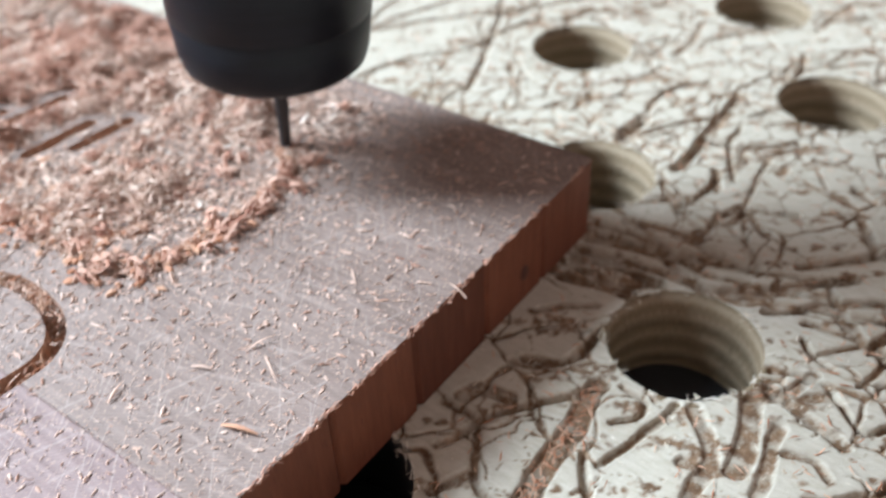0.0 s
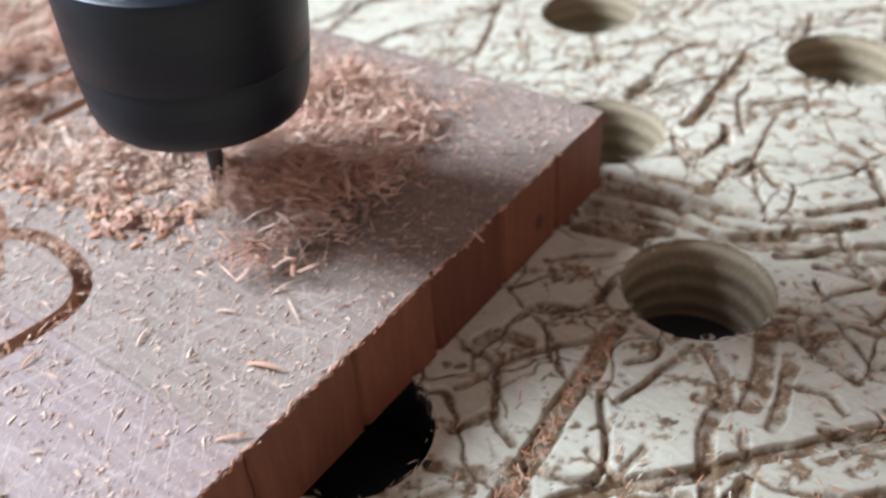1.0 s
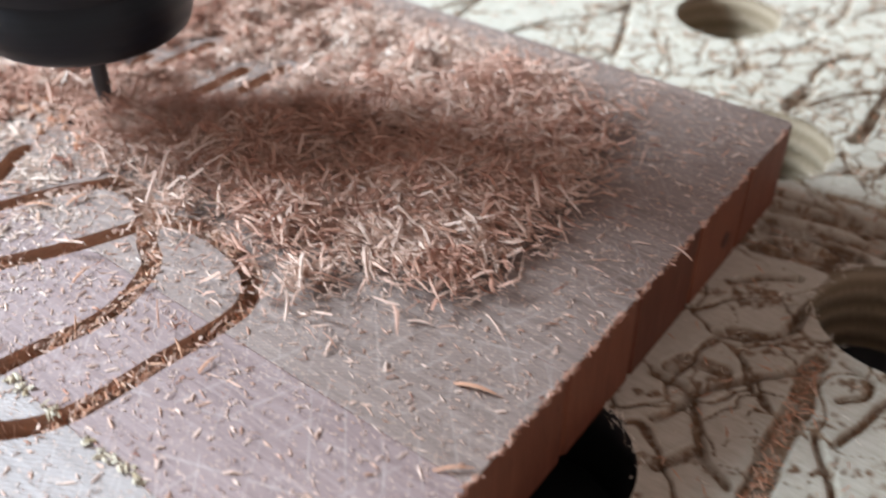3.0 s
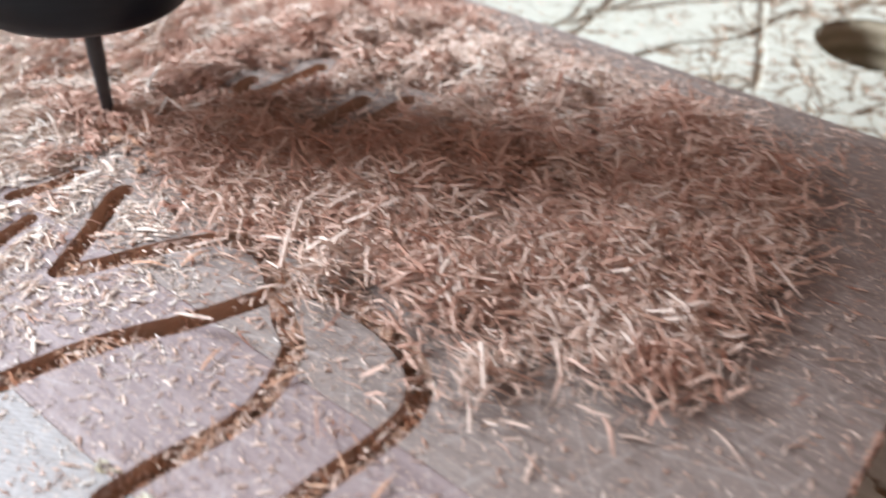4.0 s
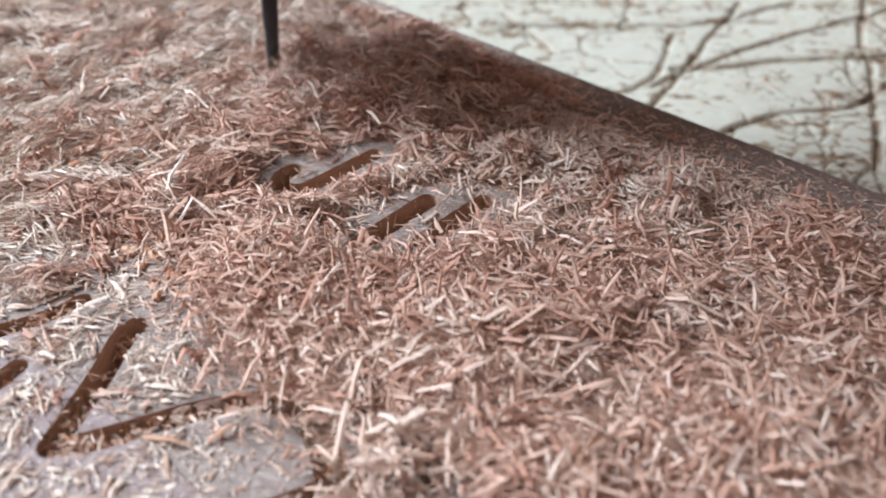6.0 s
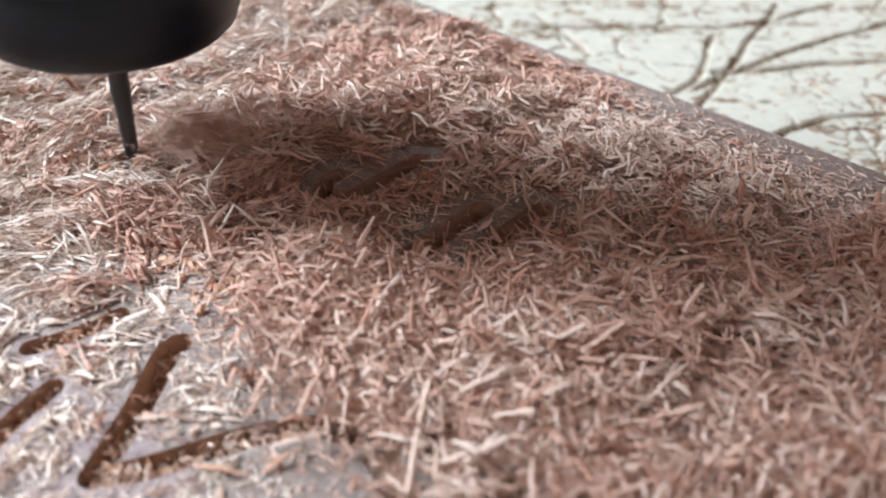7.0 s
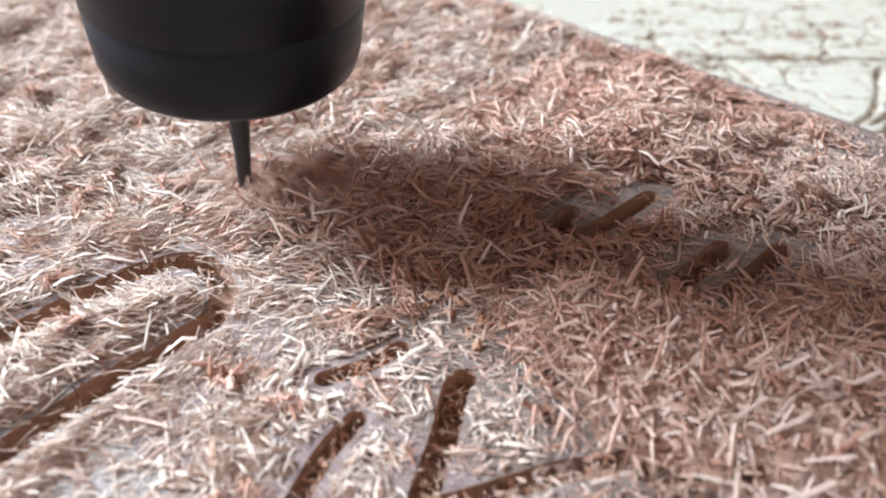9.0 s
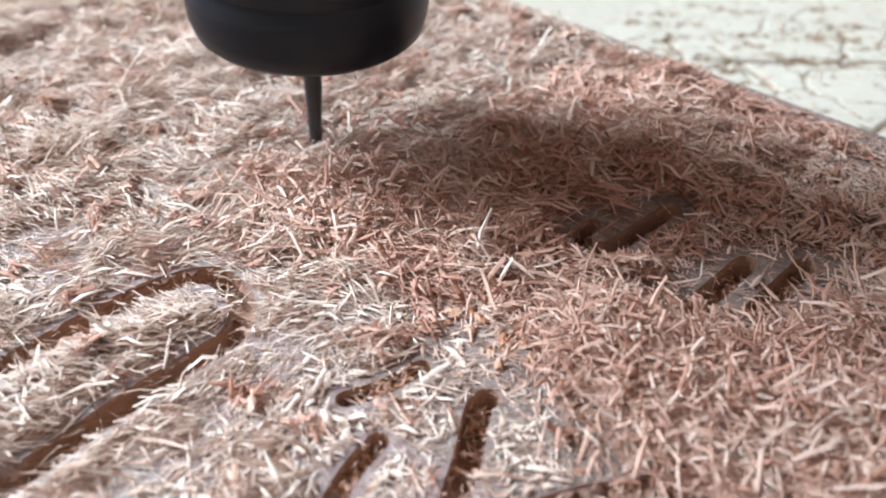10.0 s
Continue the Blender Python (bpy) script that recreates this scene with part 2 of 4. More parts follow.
def west_wall():
    y0, y1, z0, z1 = WIN_Y - WIN_W / 2, WIN_Y + WIN_W / 2, WIN_Z - WIN_H / 2, WIN_Z + WIN_H / 2
    bm = bmesh.new()
    for a, b, c, d in ((-2.2, y0, -0.9, 2.6), (y1, 1.8, -0.9, 2.6), (y0, y1, -0.9, z0), (y0, y1, z1, 2.6)):
        piece = box(-1.52, WALL_X, a, b, c, d)
        me = bpy.data.meshes.new("piece")
        piece.to_mesh(me)
        piece.free()
        bm.from_mesh(me)
        bpy.data.meshes.remove(me)
    structure("wall_west", bm, M_WALL, "grey painted workshop wall with a window opening", "wall")


west_wall()

# ---- spoilboard: thick plywood with round holes and old cuts ----
T = 0.02
PLY = 0.0225
HOLE_R = 0.0155
HOLES = [(0.0335, -0.0215), (-0.0105, 0.0220), (0.0290, 0.0880), (-0.0475, 0.0820), (-0.0030, -0.0885), (-0.0100, 0.1370)]


def chain(points, per=12):
    """A smooth line through control points (Catmull-Rom)."""
    p = [np.array(q, float) for q in points]
    if len(p) == 2:
        return np.array([p[0] + (p[1] - p[0]) * k / per for k in range(per + 1)])
    p = [2 * p[0] - p[1]] + p + [2 * p[-1] - p[-2]]
    out = []
    for a, b, c, d in zip(p, p[1:], p[2:], p[3:]):
        for k in range(per):
            u = k / per
            out.append(0.5 * (2 * b + (c - a) * u + (2 * a - 5 * b + 4 * c - d) * u * u + (3 * b - a - 3 * c + d) * u ** 3))
    out.append(p[-2])
    return np.array(out)


def line_distance(px, py, line, reach):
    """Distance of grid points to a line, worked out near it only."""
    d = np.full(px.shape, 9.0)
    for a, b in zip(line, line[1:]):
        m = (px > min(a[0], b[0]) - reach) & (px < max(a[0], b[0]) + reach) & (py > min(a[1], b[1]) - reach) & (py < max(a[1], b[1]) + reach)
        if not m.any():
            continue
        x, y = px[m], py[m]
        v = b - a
        u = np.clip(((x - a[0]) * v[0] + (y - a[1]) * v[1]) / max(v @ v, 1e-12), 0, 1)
        d[m] = np.minimum(d[m], np.hypot(x - a[0] - u * v[0], y - a[1] - u * v[1]))
    return d


def soft_noise(x, y, cell, seed):
    """Smooth value noise on arrays, 0 to 1."""
    r = np.random.RandomState(seed)
    tab = r.rand(64, 64)
    gx, gy = x / cell, y / cell
    ix, iy = np.floor(gx).astype(int), np.floor(gy).astype(int)
    fx, fy = gx - ix, gy - iy
    fx, fy = fx * fx * (3 - 2 * fx), fy * fy * (3 - 2 * fy)
    g = lambda a, b: tab[a % 64, b % 64]
    return (g(ix, iy) * (1 - fx) + g(ix + 1, iy) * fx) * (1 - fy) + (g(ix, iy + 1) * (1 - fx) + g(ix + 1, iy + 1) * fx) * fy


def cells(x, y, size, seed):
    """Distance to the border between scattered cells."""
    r = np.random.RandomState(seed)
    jx, jy = r.rand(64, 64), r.rand(64, 64)
    ix, iy = np.floor(x / size).astype(int), np.floor(y / size).astype(int)
    f1, f2 = np.full(x.shape, 9.0), np.full(x.shape, 9.0)
    for a in (-1, 0, 1):
        for b in (-1, 0, 1):
            cx, cy = ix + a, iy + b
            d = np.hypot((cx + jx[cx % 64, cy % 64]) * size - x, (cy + jy[cx % 64, cy % 64]) * size - y)
            f2 = np.minimum(f2, np.maximum(f1, d))
            f1 = np.minimum(f1, d)
    return f2 - f1


# old cuts: width in millimetres, depth, then the way in millimetres
CUTS_A = [
    (4.5, 1.4, [(25, -41), (27.5, -78), (28, -97)]),
    (1.2, 1.6, [(30.2, -57), (38.4, -72), (33, -78), (27, -78)]),
    (1.3, 1.2, [(33.7, -58), (38.3, -43), (39.3, -37.8)]),
    (3.2, 1.8, [(31.4, -91), (39.5, -77), (49.8, -66.7), (58.3, -56.4), (75, -39)]),
    (2.8, 1.6, [(36.4, -90), (54.7, -75.4), (69.2, -61), (90, -42)]),
    (1.6, 1.4, [(2.3, -60.4), (10, -61.5), (17.3, -72), (23.3, -75.6)]),
    (1.4, 1.2, [(10.6, -59.7), (21.4, -47.4), (24.5, -40.3)]),
    (1.6, 1.2, [(8.8, -42.8), (17.8, -37.7), (18.4, -26.3)]),
]
CUTS_B = [
    (1.1, 1.4, [(28.7, -38.7), (34, -40.2), (34.7, -45), (31.3, -48)]),
    (2.2, 1.3, [(-1.2, -0.9), (16.9, 0), (35.6, -4.5), (45, 0), (70, 8)]),
    (1.8, 1.2, [(0, -8.8), (13.4, -7.6), (21.5, -7.4)]),
    (2, 1.2, [(0, -16.6), (9, -15.7), (17.7, -13.7)]),
    (1.6, 1.2, [(0, -12.5), (11, -11.5), (19, -10)]),
    (2, 1.2, [(0, 4), (14, 4.5), (30, 1), (48, 6)]),
    (1.6, 1.4, [(12.4, 19.3), (23.1, 19.1), (27, 21.3), (28.1, 27.1), (38.3, 32.3)]),
    (3, 2.2, [(2.1, 0.5), (12.8, 2), (22.3, 5.3), (34.3, 7.8)]),
]
CUTS_C = [
    (3, 2.2, [(1.3, -6), (13.4, -4.7), (26.3, -3.6), (32.5, -3.1), (42.1, 3.8)]),
    (2, 1.8, [(20.6, 9), (28.7, 9)]),
    (2.2, 1.8, [(3.6, -12.8), (14.7, -12.7), (21.5, -7.6)]),
    (2.6, 1.8, [(44.6, 14), (53.9, 22.9), (60.1, 29.9)]),
    (2.6, 1.8, [(32.8, -4), (44.8, 6.4), (55.9, 16.3)]),
    (2.4, 1.8, [(43.6, -3.6), (49.2, 0.8), (53.4, 5.4), (64.5, 13.1)]),
    (2, 1.4, [(51.5, -2.8), (61.2, -1.6), (68.5, -1.7)]),
    (1.2, 1.4, [(53.1, -7.5), (57.9, -11.9), (64.5, -12.9), (71, -11.4)]),
    (1.2, 1.6, [(49.9, -20.3), (59.7, -17.6), (69, -24.7), (73.6, -21)]),
]
CUTS_D = [
    (2.4, 1.2, [(52.3, -23.9), (60.7, -26.8), (67.7, -30)]),
    (2.4, 1.4, [(9.8, 50.9), (19, 54.6), (28.1, 62.2)]),
    (3.2, 1.6, [(5.9, 35.1), (6.4, 44.4), (5.7, 56.8), (5.3, 77.4)]),
    (2.8, 1.6, [(-12.5, 40.1), (-11.8, 52.1)]),
    (2, 1.4, [(14.4, 39.9), (18.4, 32.2)]),
    (1.6, 1.2, [(34.1, 57), (43.6, 57.9)]),
    (2.4, 1.4, [(46.1, 49.5), (50.8, 46.8)]),
    (2.2, 1.4, [(50.8, 37.8), (57.7, 26.3)]),
    (1.5, 1, [(-170, 49), (-154, 43.5), (-146, 40)]),
    (1.6, 1.2, [(-170, 40), (-144, 62), (-126, 80), (-112, 110)]),
]
CUTS_E = [
    (1.6, 1.2, [(-118, 40), (-114.4, 58), (-104.5, 88), (-88, 128)]),
    (2.4, 1.4, [(-118, 52), (-95, 79), (-80, 95), (-62, 120)]),
    (1.6, 1.2, [(-95, 30), (-89, 49), (-77, 63), (-73, 86), (-60, 100)]),
    (1.6, 1.2, [(-97, 125), (-89, 100), (-80, 83), (-62, 40)]),
    (1.4, 1.2, [(-124, 100), (-117, 58), (-112, 25)]),
    (1.4, 1, [(-135, 10), (-120, 40), (-128, 70)]),
    (1.4, 1, [(-150, 15), (-125, 30), (-100, 20), (-60, 30)]),
    (1.3, 1.4, [(10.5, -60.8), (12.9, -56.3), (17.5, -51.2), (22.5, -46.7)]),
]
CUTS_F = [
    (1.8, 1.4, [(7.4, -44.9), (13, -43.1), (16.9, -38.4), (18, -33.2), (18.3, -28.6)]),
    (3.5, 0.7, [(4.4, -57.3), (6.2, -54), (11.7, -53.2)]),
    (3, 0.8, [(42.5, -36.8), (49.1, -44.9), (49.7, -54.4), (52.8, -64.4)]),
    (4.2, 0.8, [(50.8, -29.2), (53.5, -38.3), (53.4, -45.3)]),
    (2.6, 0.8, [(57.1, -32.2), (58.5, -48.2)]),
    (2.4, 0.8, [(45.4, -49.1), (49.3, -48.1)]),
    (1.6, 1, [(59.9, -37.4), (64.6, -36.6), (67.7, -38.6)]),
    (2.6, 0.8, [(53.6, -65.3), (57.8, -72)]),
    (2.2, 0.8, [(58.6, -61.8), (61.8, -69.2)]),
    (1.8, 1.2, [(16, -96.1), (19.3, -90.9), (22.5, -87.2)]),
]
CUTS_G = [
    (2, 1.2, [(11.1, -106.4), (15.4, -100)]),
    (3, 0.8, [(14.3, -87), (18.9, -85.3), (24.3, -83)]),
    (2, 0.9, [(12.3, -78.9), (15.9, -71.4)]),
    (1.5, 1, [(7.2, -70.5), (9.5, -65.2), (10.1, -60.1)]),
    (2.5, 1.4, [(1.9, -10.1), (10.9, -8), (20.9, -9)]),
    (2.2, 1.4, [(4.8, -28.5), (8.3, -24.9), (13.4, -21.5)]),
    (2.2, 1.4, [(9, 1.7), (22.2, 3.6), (34.3, 6.4), (52, 13.2)]),
    (2.4, 1.4, [(0.8, -2.4), (13.8, 0.6), (26.6, 2.5)]),
    (3.2, 1.2, [(36.4, -2.7), (44.9, 4.7), (53.5, 8.1)]),
    (2.2, 1.2, [(2.9, -17.3), (11.6, -15.3), (18.6, -15.5)]),
]
CUTS_H = [
    (3, 1, [(-14.4, 43.8), (-12.8, 54.7)]),
    (3, 1, [(6.9, 36), (6, 53.3)]),
    (1.2, 1, [(9, 20.9), (16.5, 27.5), (15.2, 38)]),
    (1.8, 1, [(24.4, 22), (26.3, 27.8), (34.6, 20.1)]),
    (2, 1, [(5.4, 9.4), (23.1, 11.1)]),
]
CUTS = CUTS_A + CUTS_B + CUTS_C + CUTS_D + CUTS_E + CUTS_F + CUTS_G + CUTS_H


def spoilboard():
    thing = new("spoilboard")
    tagged(thing, "scarred cream plywood spoilboard with old router cuts and round holes", "work board")
    patches = [spoil_patch(-0.20, -0.008, 0.0006, -0.012, 0.192), spoil_patch(-0.008, 0.10, 0.0004, -0.12, 0.192)]
    vlist, flist, dlist = [], [], []
    for v, f, d in patches:
        n = len(vlist)
        vlist += v
        flist += (np.array(f) + n).tolist()
        dlist += d
    finish_spoilboard(thing, vlist, flist, dlist)


def spoil_patch(xa, xb, h, ya, yb):
    nx, ny = round((xb - xa) / h) + 1, round((yb - ya) / h) + 1
    gx, gy = np.meshgrid(xa + h * np.arange(nx), ya + h * np.arange(ny), indexing="ij")
    wx = gx + 0.004 * (soft_noise(gx, gy, 0.009, 1) - 0.5) + 0.002 * (soft_noise(gx, gy, 0.003, 2) - 0.5)
    wy = gy + 0.004 * (soft_noise(gx, gy, 0.009, 3) - 0.5) + 0.002 * (soft_noise(gx, gy, 0.003, 4) - 0.5)
    z = -0.0003 * soft_noise(gx, gy, 0.012, 5)
    dust = np.zeros(gx.shape)
    # far part: many crossing cuts that leave islands of clean wood
    dense = np.clip((gy + 0.2 * gx + 0.012) / 0.05, 0, 1)
    for size, seed, wide, deep, keep in ((0.015, 11, 0.0009, 0.0007, 0.47), (0.024, 13, 0.0012, 0.0009, 0.45), (0.008, 12, 0.0006, 0.0004, 0.6)):
        far_left = np.clip((-0.075 - gx) / 0.02, 0, 1)
        gate = soft_noise(gx, gy, 0.02, seed + 20) - keep + 0.34 * dense * (1 - far_left) - 0.10 * far_left
        w = wide * np.clip(gate * 3.5, 0, 1)
        k = np.clip(1 - cells(wx, wy, size, seed) / np.maximum(w, 1e-6), 0, 1)
        k = k * k * (3 - 2 * k)
        z -= deep * k
        dust = np.maximum(dust, np.clip(k * 1.5, 0, 1))
    rnd = random.Random(5)
    cuts = list(CUTS)
    for k in range(110):
        x, y, a = rnd.uniform(-70, 95), rnd.uniform(-10, 180), rnd.uniform(0, math.pi)
        n, bend, pts = rnd.randint(3, 5), rnd.uniform(-0.5, 0.5), []
        for j in range(n):
            pts.append((x, y))
            x, y, a = x + 9 * math.cos(a), y + 9 * math.sin(a), a + bend
        cuts.append((rnd.uniform(0.5, 1.8), rnd.uniform(0.6, 1.3), pts))
    for k in range(44):
        x, y, a = rnd.uniform(25, 95), rnd.uniform(-110, 0), rnd.uniform(-0.3, 1.6)
        pts = [(x, y), (x + 8 * math.cos(a), y + 8 * math.sin(a)), (x + 15 * math.cos(a + 0.3), y + 15 * math.sin(a + 0.3))]
        cuts.append((rnd.uniform(0.6, 2.2), rnd.uniform(0.4, 1.0), pts))
    for wide, deep, way in cuts:
        line = chain(np.array(way) * 0.001, 8)
        half = wide * 0.0005
        d = line_distance(wx * 0.25 + gx * 0.75, wy * 0.25 + gy * 0.75, line, half + 0.002)
        k = np.clip((half + 0.0002 - d) / 0.00035, 0, 1)
        z -= deep * 0.0009 * k
        dust = np.maximum(dust, k * np.clip(0.2 + 1.1 * soft_noise(gx, gy, 0.0024, 42), 0, 1))
        halo = np.clip(1 - d / (half + 0.0015), 0, 1)
        dust = np.maximum(dust, 0.5 * halo * soft_noise(gx, gy, 0.003, 41))
    z = np.maximum(z, -0.003)
    streak = soft_noise(0.8 * gx + 0.6 * gy, 5 * (0.8 * gy - 0.6 * gx), 0.012, 8) * (0.5 * soft_noise(gx, gy, 0.0019, 10) + 0.5 * soft_noise(gx, gy, 0.0008, 17))
    dust = np.maximum(dust, 0.9 * np.clip((streak - 0.34) * 6, 0, 1))
    # raised torn fibres beside the cuts
    z += 0.00025 * (soft_noise(gx, gy, 0.0013, 9) - 0.5) * np.clip(dust * 2, 0.2, 1)
    out = np.zeros(gx.shape, bool)
    for cx, cy in HOLES:
        dx, dy = gx - cx, gy - cy
        d = np.hypot(dx, dy)
        near = np.abs(d - HOLE_R) < 0.7 * h
        gx = np.where(near, cx + dx / np.maximum(d, 1e-9) * HOLE_R, gx)
        gy = np.where(near, cy + dy / np.maximum(d, 1e-9) * HOLE_R, gy)
    verts = np.stack([gx, gy, z], -1).reshape(-1, 3)
    idx = np.arange(nx * ny).reshape(nx, ny)
    quads = np.stack([idx[:-1, :-1], idx[1:, :-1], idx[1:, 1:], idx[:-1, 1:]], -1).reshape(-1, 4)
    mid = verts[quads].mean(1)
    keep = ~((mid[:, 0] < -0.008) & (mid[:, 1] < -0.008))
    for cx, cy in HOLES:
        keep &= np.hypot(mid[:, 0] - cx, mid[:, 1] - cy) > HOLE_R
    quads = quads[keep]
    used = np.unique(quads)
    remap = np.zeros(len(verts), int)
    remap[used] = np.arange(len(used))
    return verts[used].tolist(), remap[quads].tolist(), dust.reshape(-1)[used].tolist()


def finish_spoilboard(thing, vlist, flist, dlist):
    x0, x1, y0, y1 = -0.20, 0.10, -0.12, 0.192
    for a, b, c, d in ((-0.75, x0, -0.75, 0.75), (x1, 0.75, -0.75, 0.75), (x0, x1, -0.75, y0), (x0, x1, y1, 0.75)):
        n = len(vlist)
        vlist += [(a, c, -0.0003), (b, c, -0.0003), (b, d, -0.0003), (a, d, -0.0003)]
        flist.append((n, n + 1, n + 2, n + 3))
        dlist += [0.1] * 4
    n = len(vlist)
    vlist += [(x0, y0, -0.002), (-0.008, y0, -0.002), (-0.008, -0.008, -0.002), (x0, -0.008, -0.002)]
    flist.append((n, n + 1, n + 2, n + 3))
    dlist += [0.1] * 4
    me = mesh_of("surface", vlist, flist, M_SPOIL)
    me.attributes.new("dust", "FLOAT", "POINT").data.foreach_set("value", dlist)
    me.polygons.foreach_set("use_smooth", [True] * len(me.polygons))
    ob = new("surface", me)
    ob.parent = thing
    tagged(ob, "cream ply face scored with brown dusty cuts")
    # walls of the holes, with the layers of the ply
    for cx, cy in HOLES:
        bm = lathe([(HOLE_R, -PLY), (HOLE_R - 0.0002, -PLY * 0.66), (HOLE_R + 0.0002, -PLY * 0.33), (HOLE_R, -0.0004), (HOLE_R + 0.0012, -0.0008), (HOLE_R + 0.0014, -PLY)], 72)
        bmesh.ops.translate(bm, vec=(cx, cy, 0), verts=bm.verts)
        # the hole by the panel edge has its deep shade coloured in as black
        shade_black = (cx, cy) == HOLES[4]
        part("hole_wall", bm, M_BED if shade_black else M_PLY, thing, "wall of a bored hole, coloured black to stand for its shade" if shade_black else "layered plywood wall of a bored hole")
    bm = bmesh.new()
    for a, b, c, d in ((-0.75, 0.75, -0.75, -0.745), (-0.75, 0.75, 0.745, 0.75), (-0.75, -0.745, -0.745, 0.745), (0.745, 0.75, -0.745, 0.745)):
        piece = box(a, b, c, d, -PLY, -0.0006)
        me = bpy.data.meshes.new("piece")
        piece.to_mesh(me)
        piece.free()
        bm.from_mesh(me)
        bpy.data.meshes.remove(me)
    part("rim", bm, M_PLY, thing)
    structure("machine_bed", box(-0.78, 0.78, -0.78, 0.78, -0.9, -PLY), M_BED, "dark painted machine bed under the plywood", "machine bed")


spoilboard()

# black disc added low in that hole, in place of the shade inside
plug = part("hole_shade_disc", lathe([(0.0, -PLY), (HOLE_R - 0.0006, -PLY), (HOLE_R - 0.0006, -0.0185), (HOLE_R - 0.0016, -0.0175), (0.004, -0.0178), (0.0, -0.0178)], 48), M_BED, None)
tagged(plug, "black disc added in a bored hole of the spoilboard to stand for its shade", "plug")
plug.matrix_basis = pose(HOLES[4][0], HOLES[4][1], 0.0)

# ---- the glued panel: strips side by side, engraved with grooves ----
JOINTS = [0.0, -0.0209, -0.0422, -0.0649, -0.0869, -0.1117, -0.1375, -0.160, -0.183, -0.206, -0.230]
# ways of the cutter in millimetres
GROOVES = {
    "long_stroke": [(-97.5, -150), (-96.9, -141.6), (-95, -133), (-91.6, -124), (-86.2, -114.6), (-82.5, -106.5), (-80.3, -101)],
    "bowl": [(-80.8, -100.7), (-76.5, -98), (-69.7, -96.5), (-60.5, -97.4), (-53.4, -100.5), (-49.5, -106), (-49.5, -113.5), (-50.7, -122), (-52, -133.6), (-54.8, -140.4), (-61, -147)],
    "inner": [(-80, -101.5), (-75.4, -105), (-70.2, -108.1), (-66.7, -115.4), (-65.9, -122.3), (-68, -131.3), (-69.5, -140)],
    "arm": [(-120.8, -100.6), (-120.2, -103), (-116.1, -109.5), (-110.8, -119.5)],
    "foot": [(-110.8, -119.5), (-107.8, -116), (-102.2, -105.1), (-96.6, -97.4)],
    "nose": [(-96.6, -97.4), (-91, -96.2), (-85.4, -97.8), (-80.5, -101)],
    "left_stroke": [(-126.2, -115.5), (-124.8, -122), (-121.5, -130), (-117, -142)],
    "left_tick": [(-131.2, -102.5), (-132.5, -109), (-134.5, -113.5)],
    "finger": [(-154.5, -152), (-155.1, -141.4), (-155.5, -133), (-155.5, -124), (-155.8, -116.5), (-160.3, -111.5), (-168.8, -110.8), (-172.9, -118), (-173.9, -127.5), (-174.0, -141), (-174.2, -152)],
    "hook": [(-133.4, -60.0), (-132.9, -63.0), (-130.7, -64.6), (-128.4, -63.6), (-127.3, -61.2), (-126.6, -54), (-126.0, -47.2)],
    "slot": [(-110.1, -68), (-109.6, -51.5)],
    "slot_far": [(-103.0, -60), (-102.4, -45.5)],
    "tooth": [(-92.5, -86), (-86.2, -72.5)],
    "tooth_two": [(-76, -87), (-65, -70.5)],
    "outline": [(-62, -33), (-53.5, -36.5), (-50, -44), (-49.6, -56), (-49.7, -68), (-53.5, -81), (-64, -85), (-88, -84), (-105, -86), (-120, -87.6), (-140, -88.2), (-150, -79),
                (-152.3, -65), (-152.6, -35), (-157, -29.8), (-162, -35), (-162, -55), (-162.4, -72), (-165.5, -88), (-174, -92.6), (-182, -91), (-186, -80), (-186, -50)],
}
LINES = {k: chain(np.array(v) * 0.001, 8) for k, v in GROOVES.items()}
WIDTH = {"slot": 0.0039, "slot_far": 0.0037, "hook": 0.0035, "outline": 0.0030, "tooth": 0.0026, "tooth_two": 0.0026, "arm": 0.0038, "foot": 0.0036, "left_stroke": 0.0031, "bowl": 0.0037, "inner": 0.0036, "long_stroke": 0.0039, "left_tick": 0.0030, "finger": 0.0043}
DEPTH = 0.0055


def ribbon_solid(line, width, z0, z1):
    """A closed solid along a line, with round ends."""
    d = np.gradient(line, axis=0)
    d /= np.linalg.norm(d, axis=1)[:, None]
    nrm = np.stack([-d[:, 1], d[:, 0]], 1)
    r = width / 2
    left, right = line + nrm * r, line - nrm * r
    cap = lambda c, a0: [c + r * np.array((math.cos(a0 + s * math.pi / 6), math.sin(a0 + s * math.pi / 6))) for s in range(1, 6)]
    a_end = math.atan2(-nrm[-1][1], -nrm[-1][0])
    a_beg = math.atan2(nrm[0][1], nrm[0][0])
    ring = list(right) + cap(line[-1], a_end) + list(left[::-1]) + cap(line[0], a_beg)
    n = len(ring)
    verts = [(*p, z0) for p in ring] + [(*p, z1) for p in ring]
    faces = [(i, (i + 1) % n, n + (i + 1) % n, n + i) for i in range(n)]
    faces += [tuple(range(n - 1, -1, -1)), tuple(range(n, 2 * n))]
    return mesh_of("cutter", verts, faces, [])


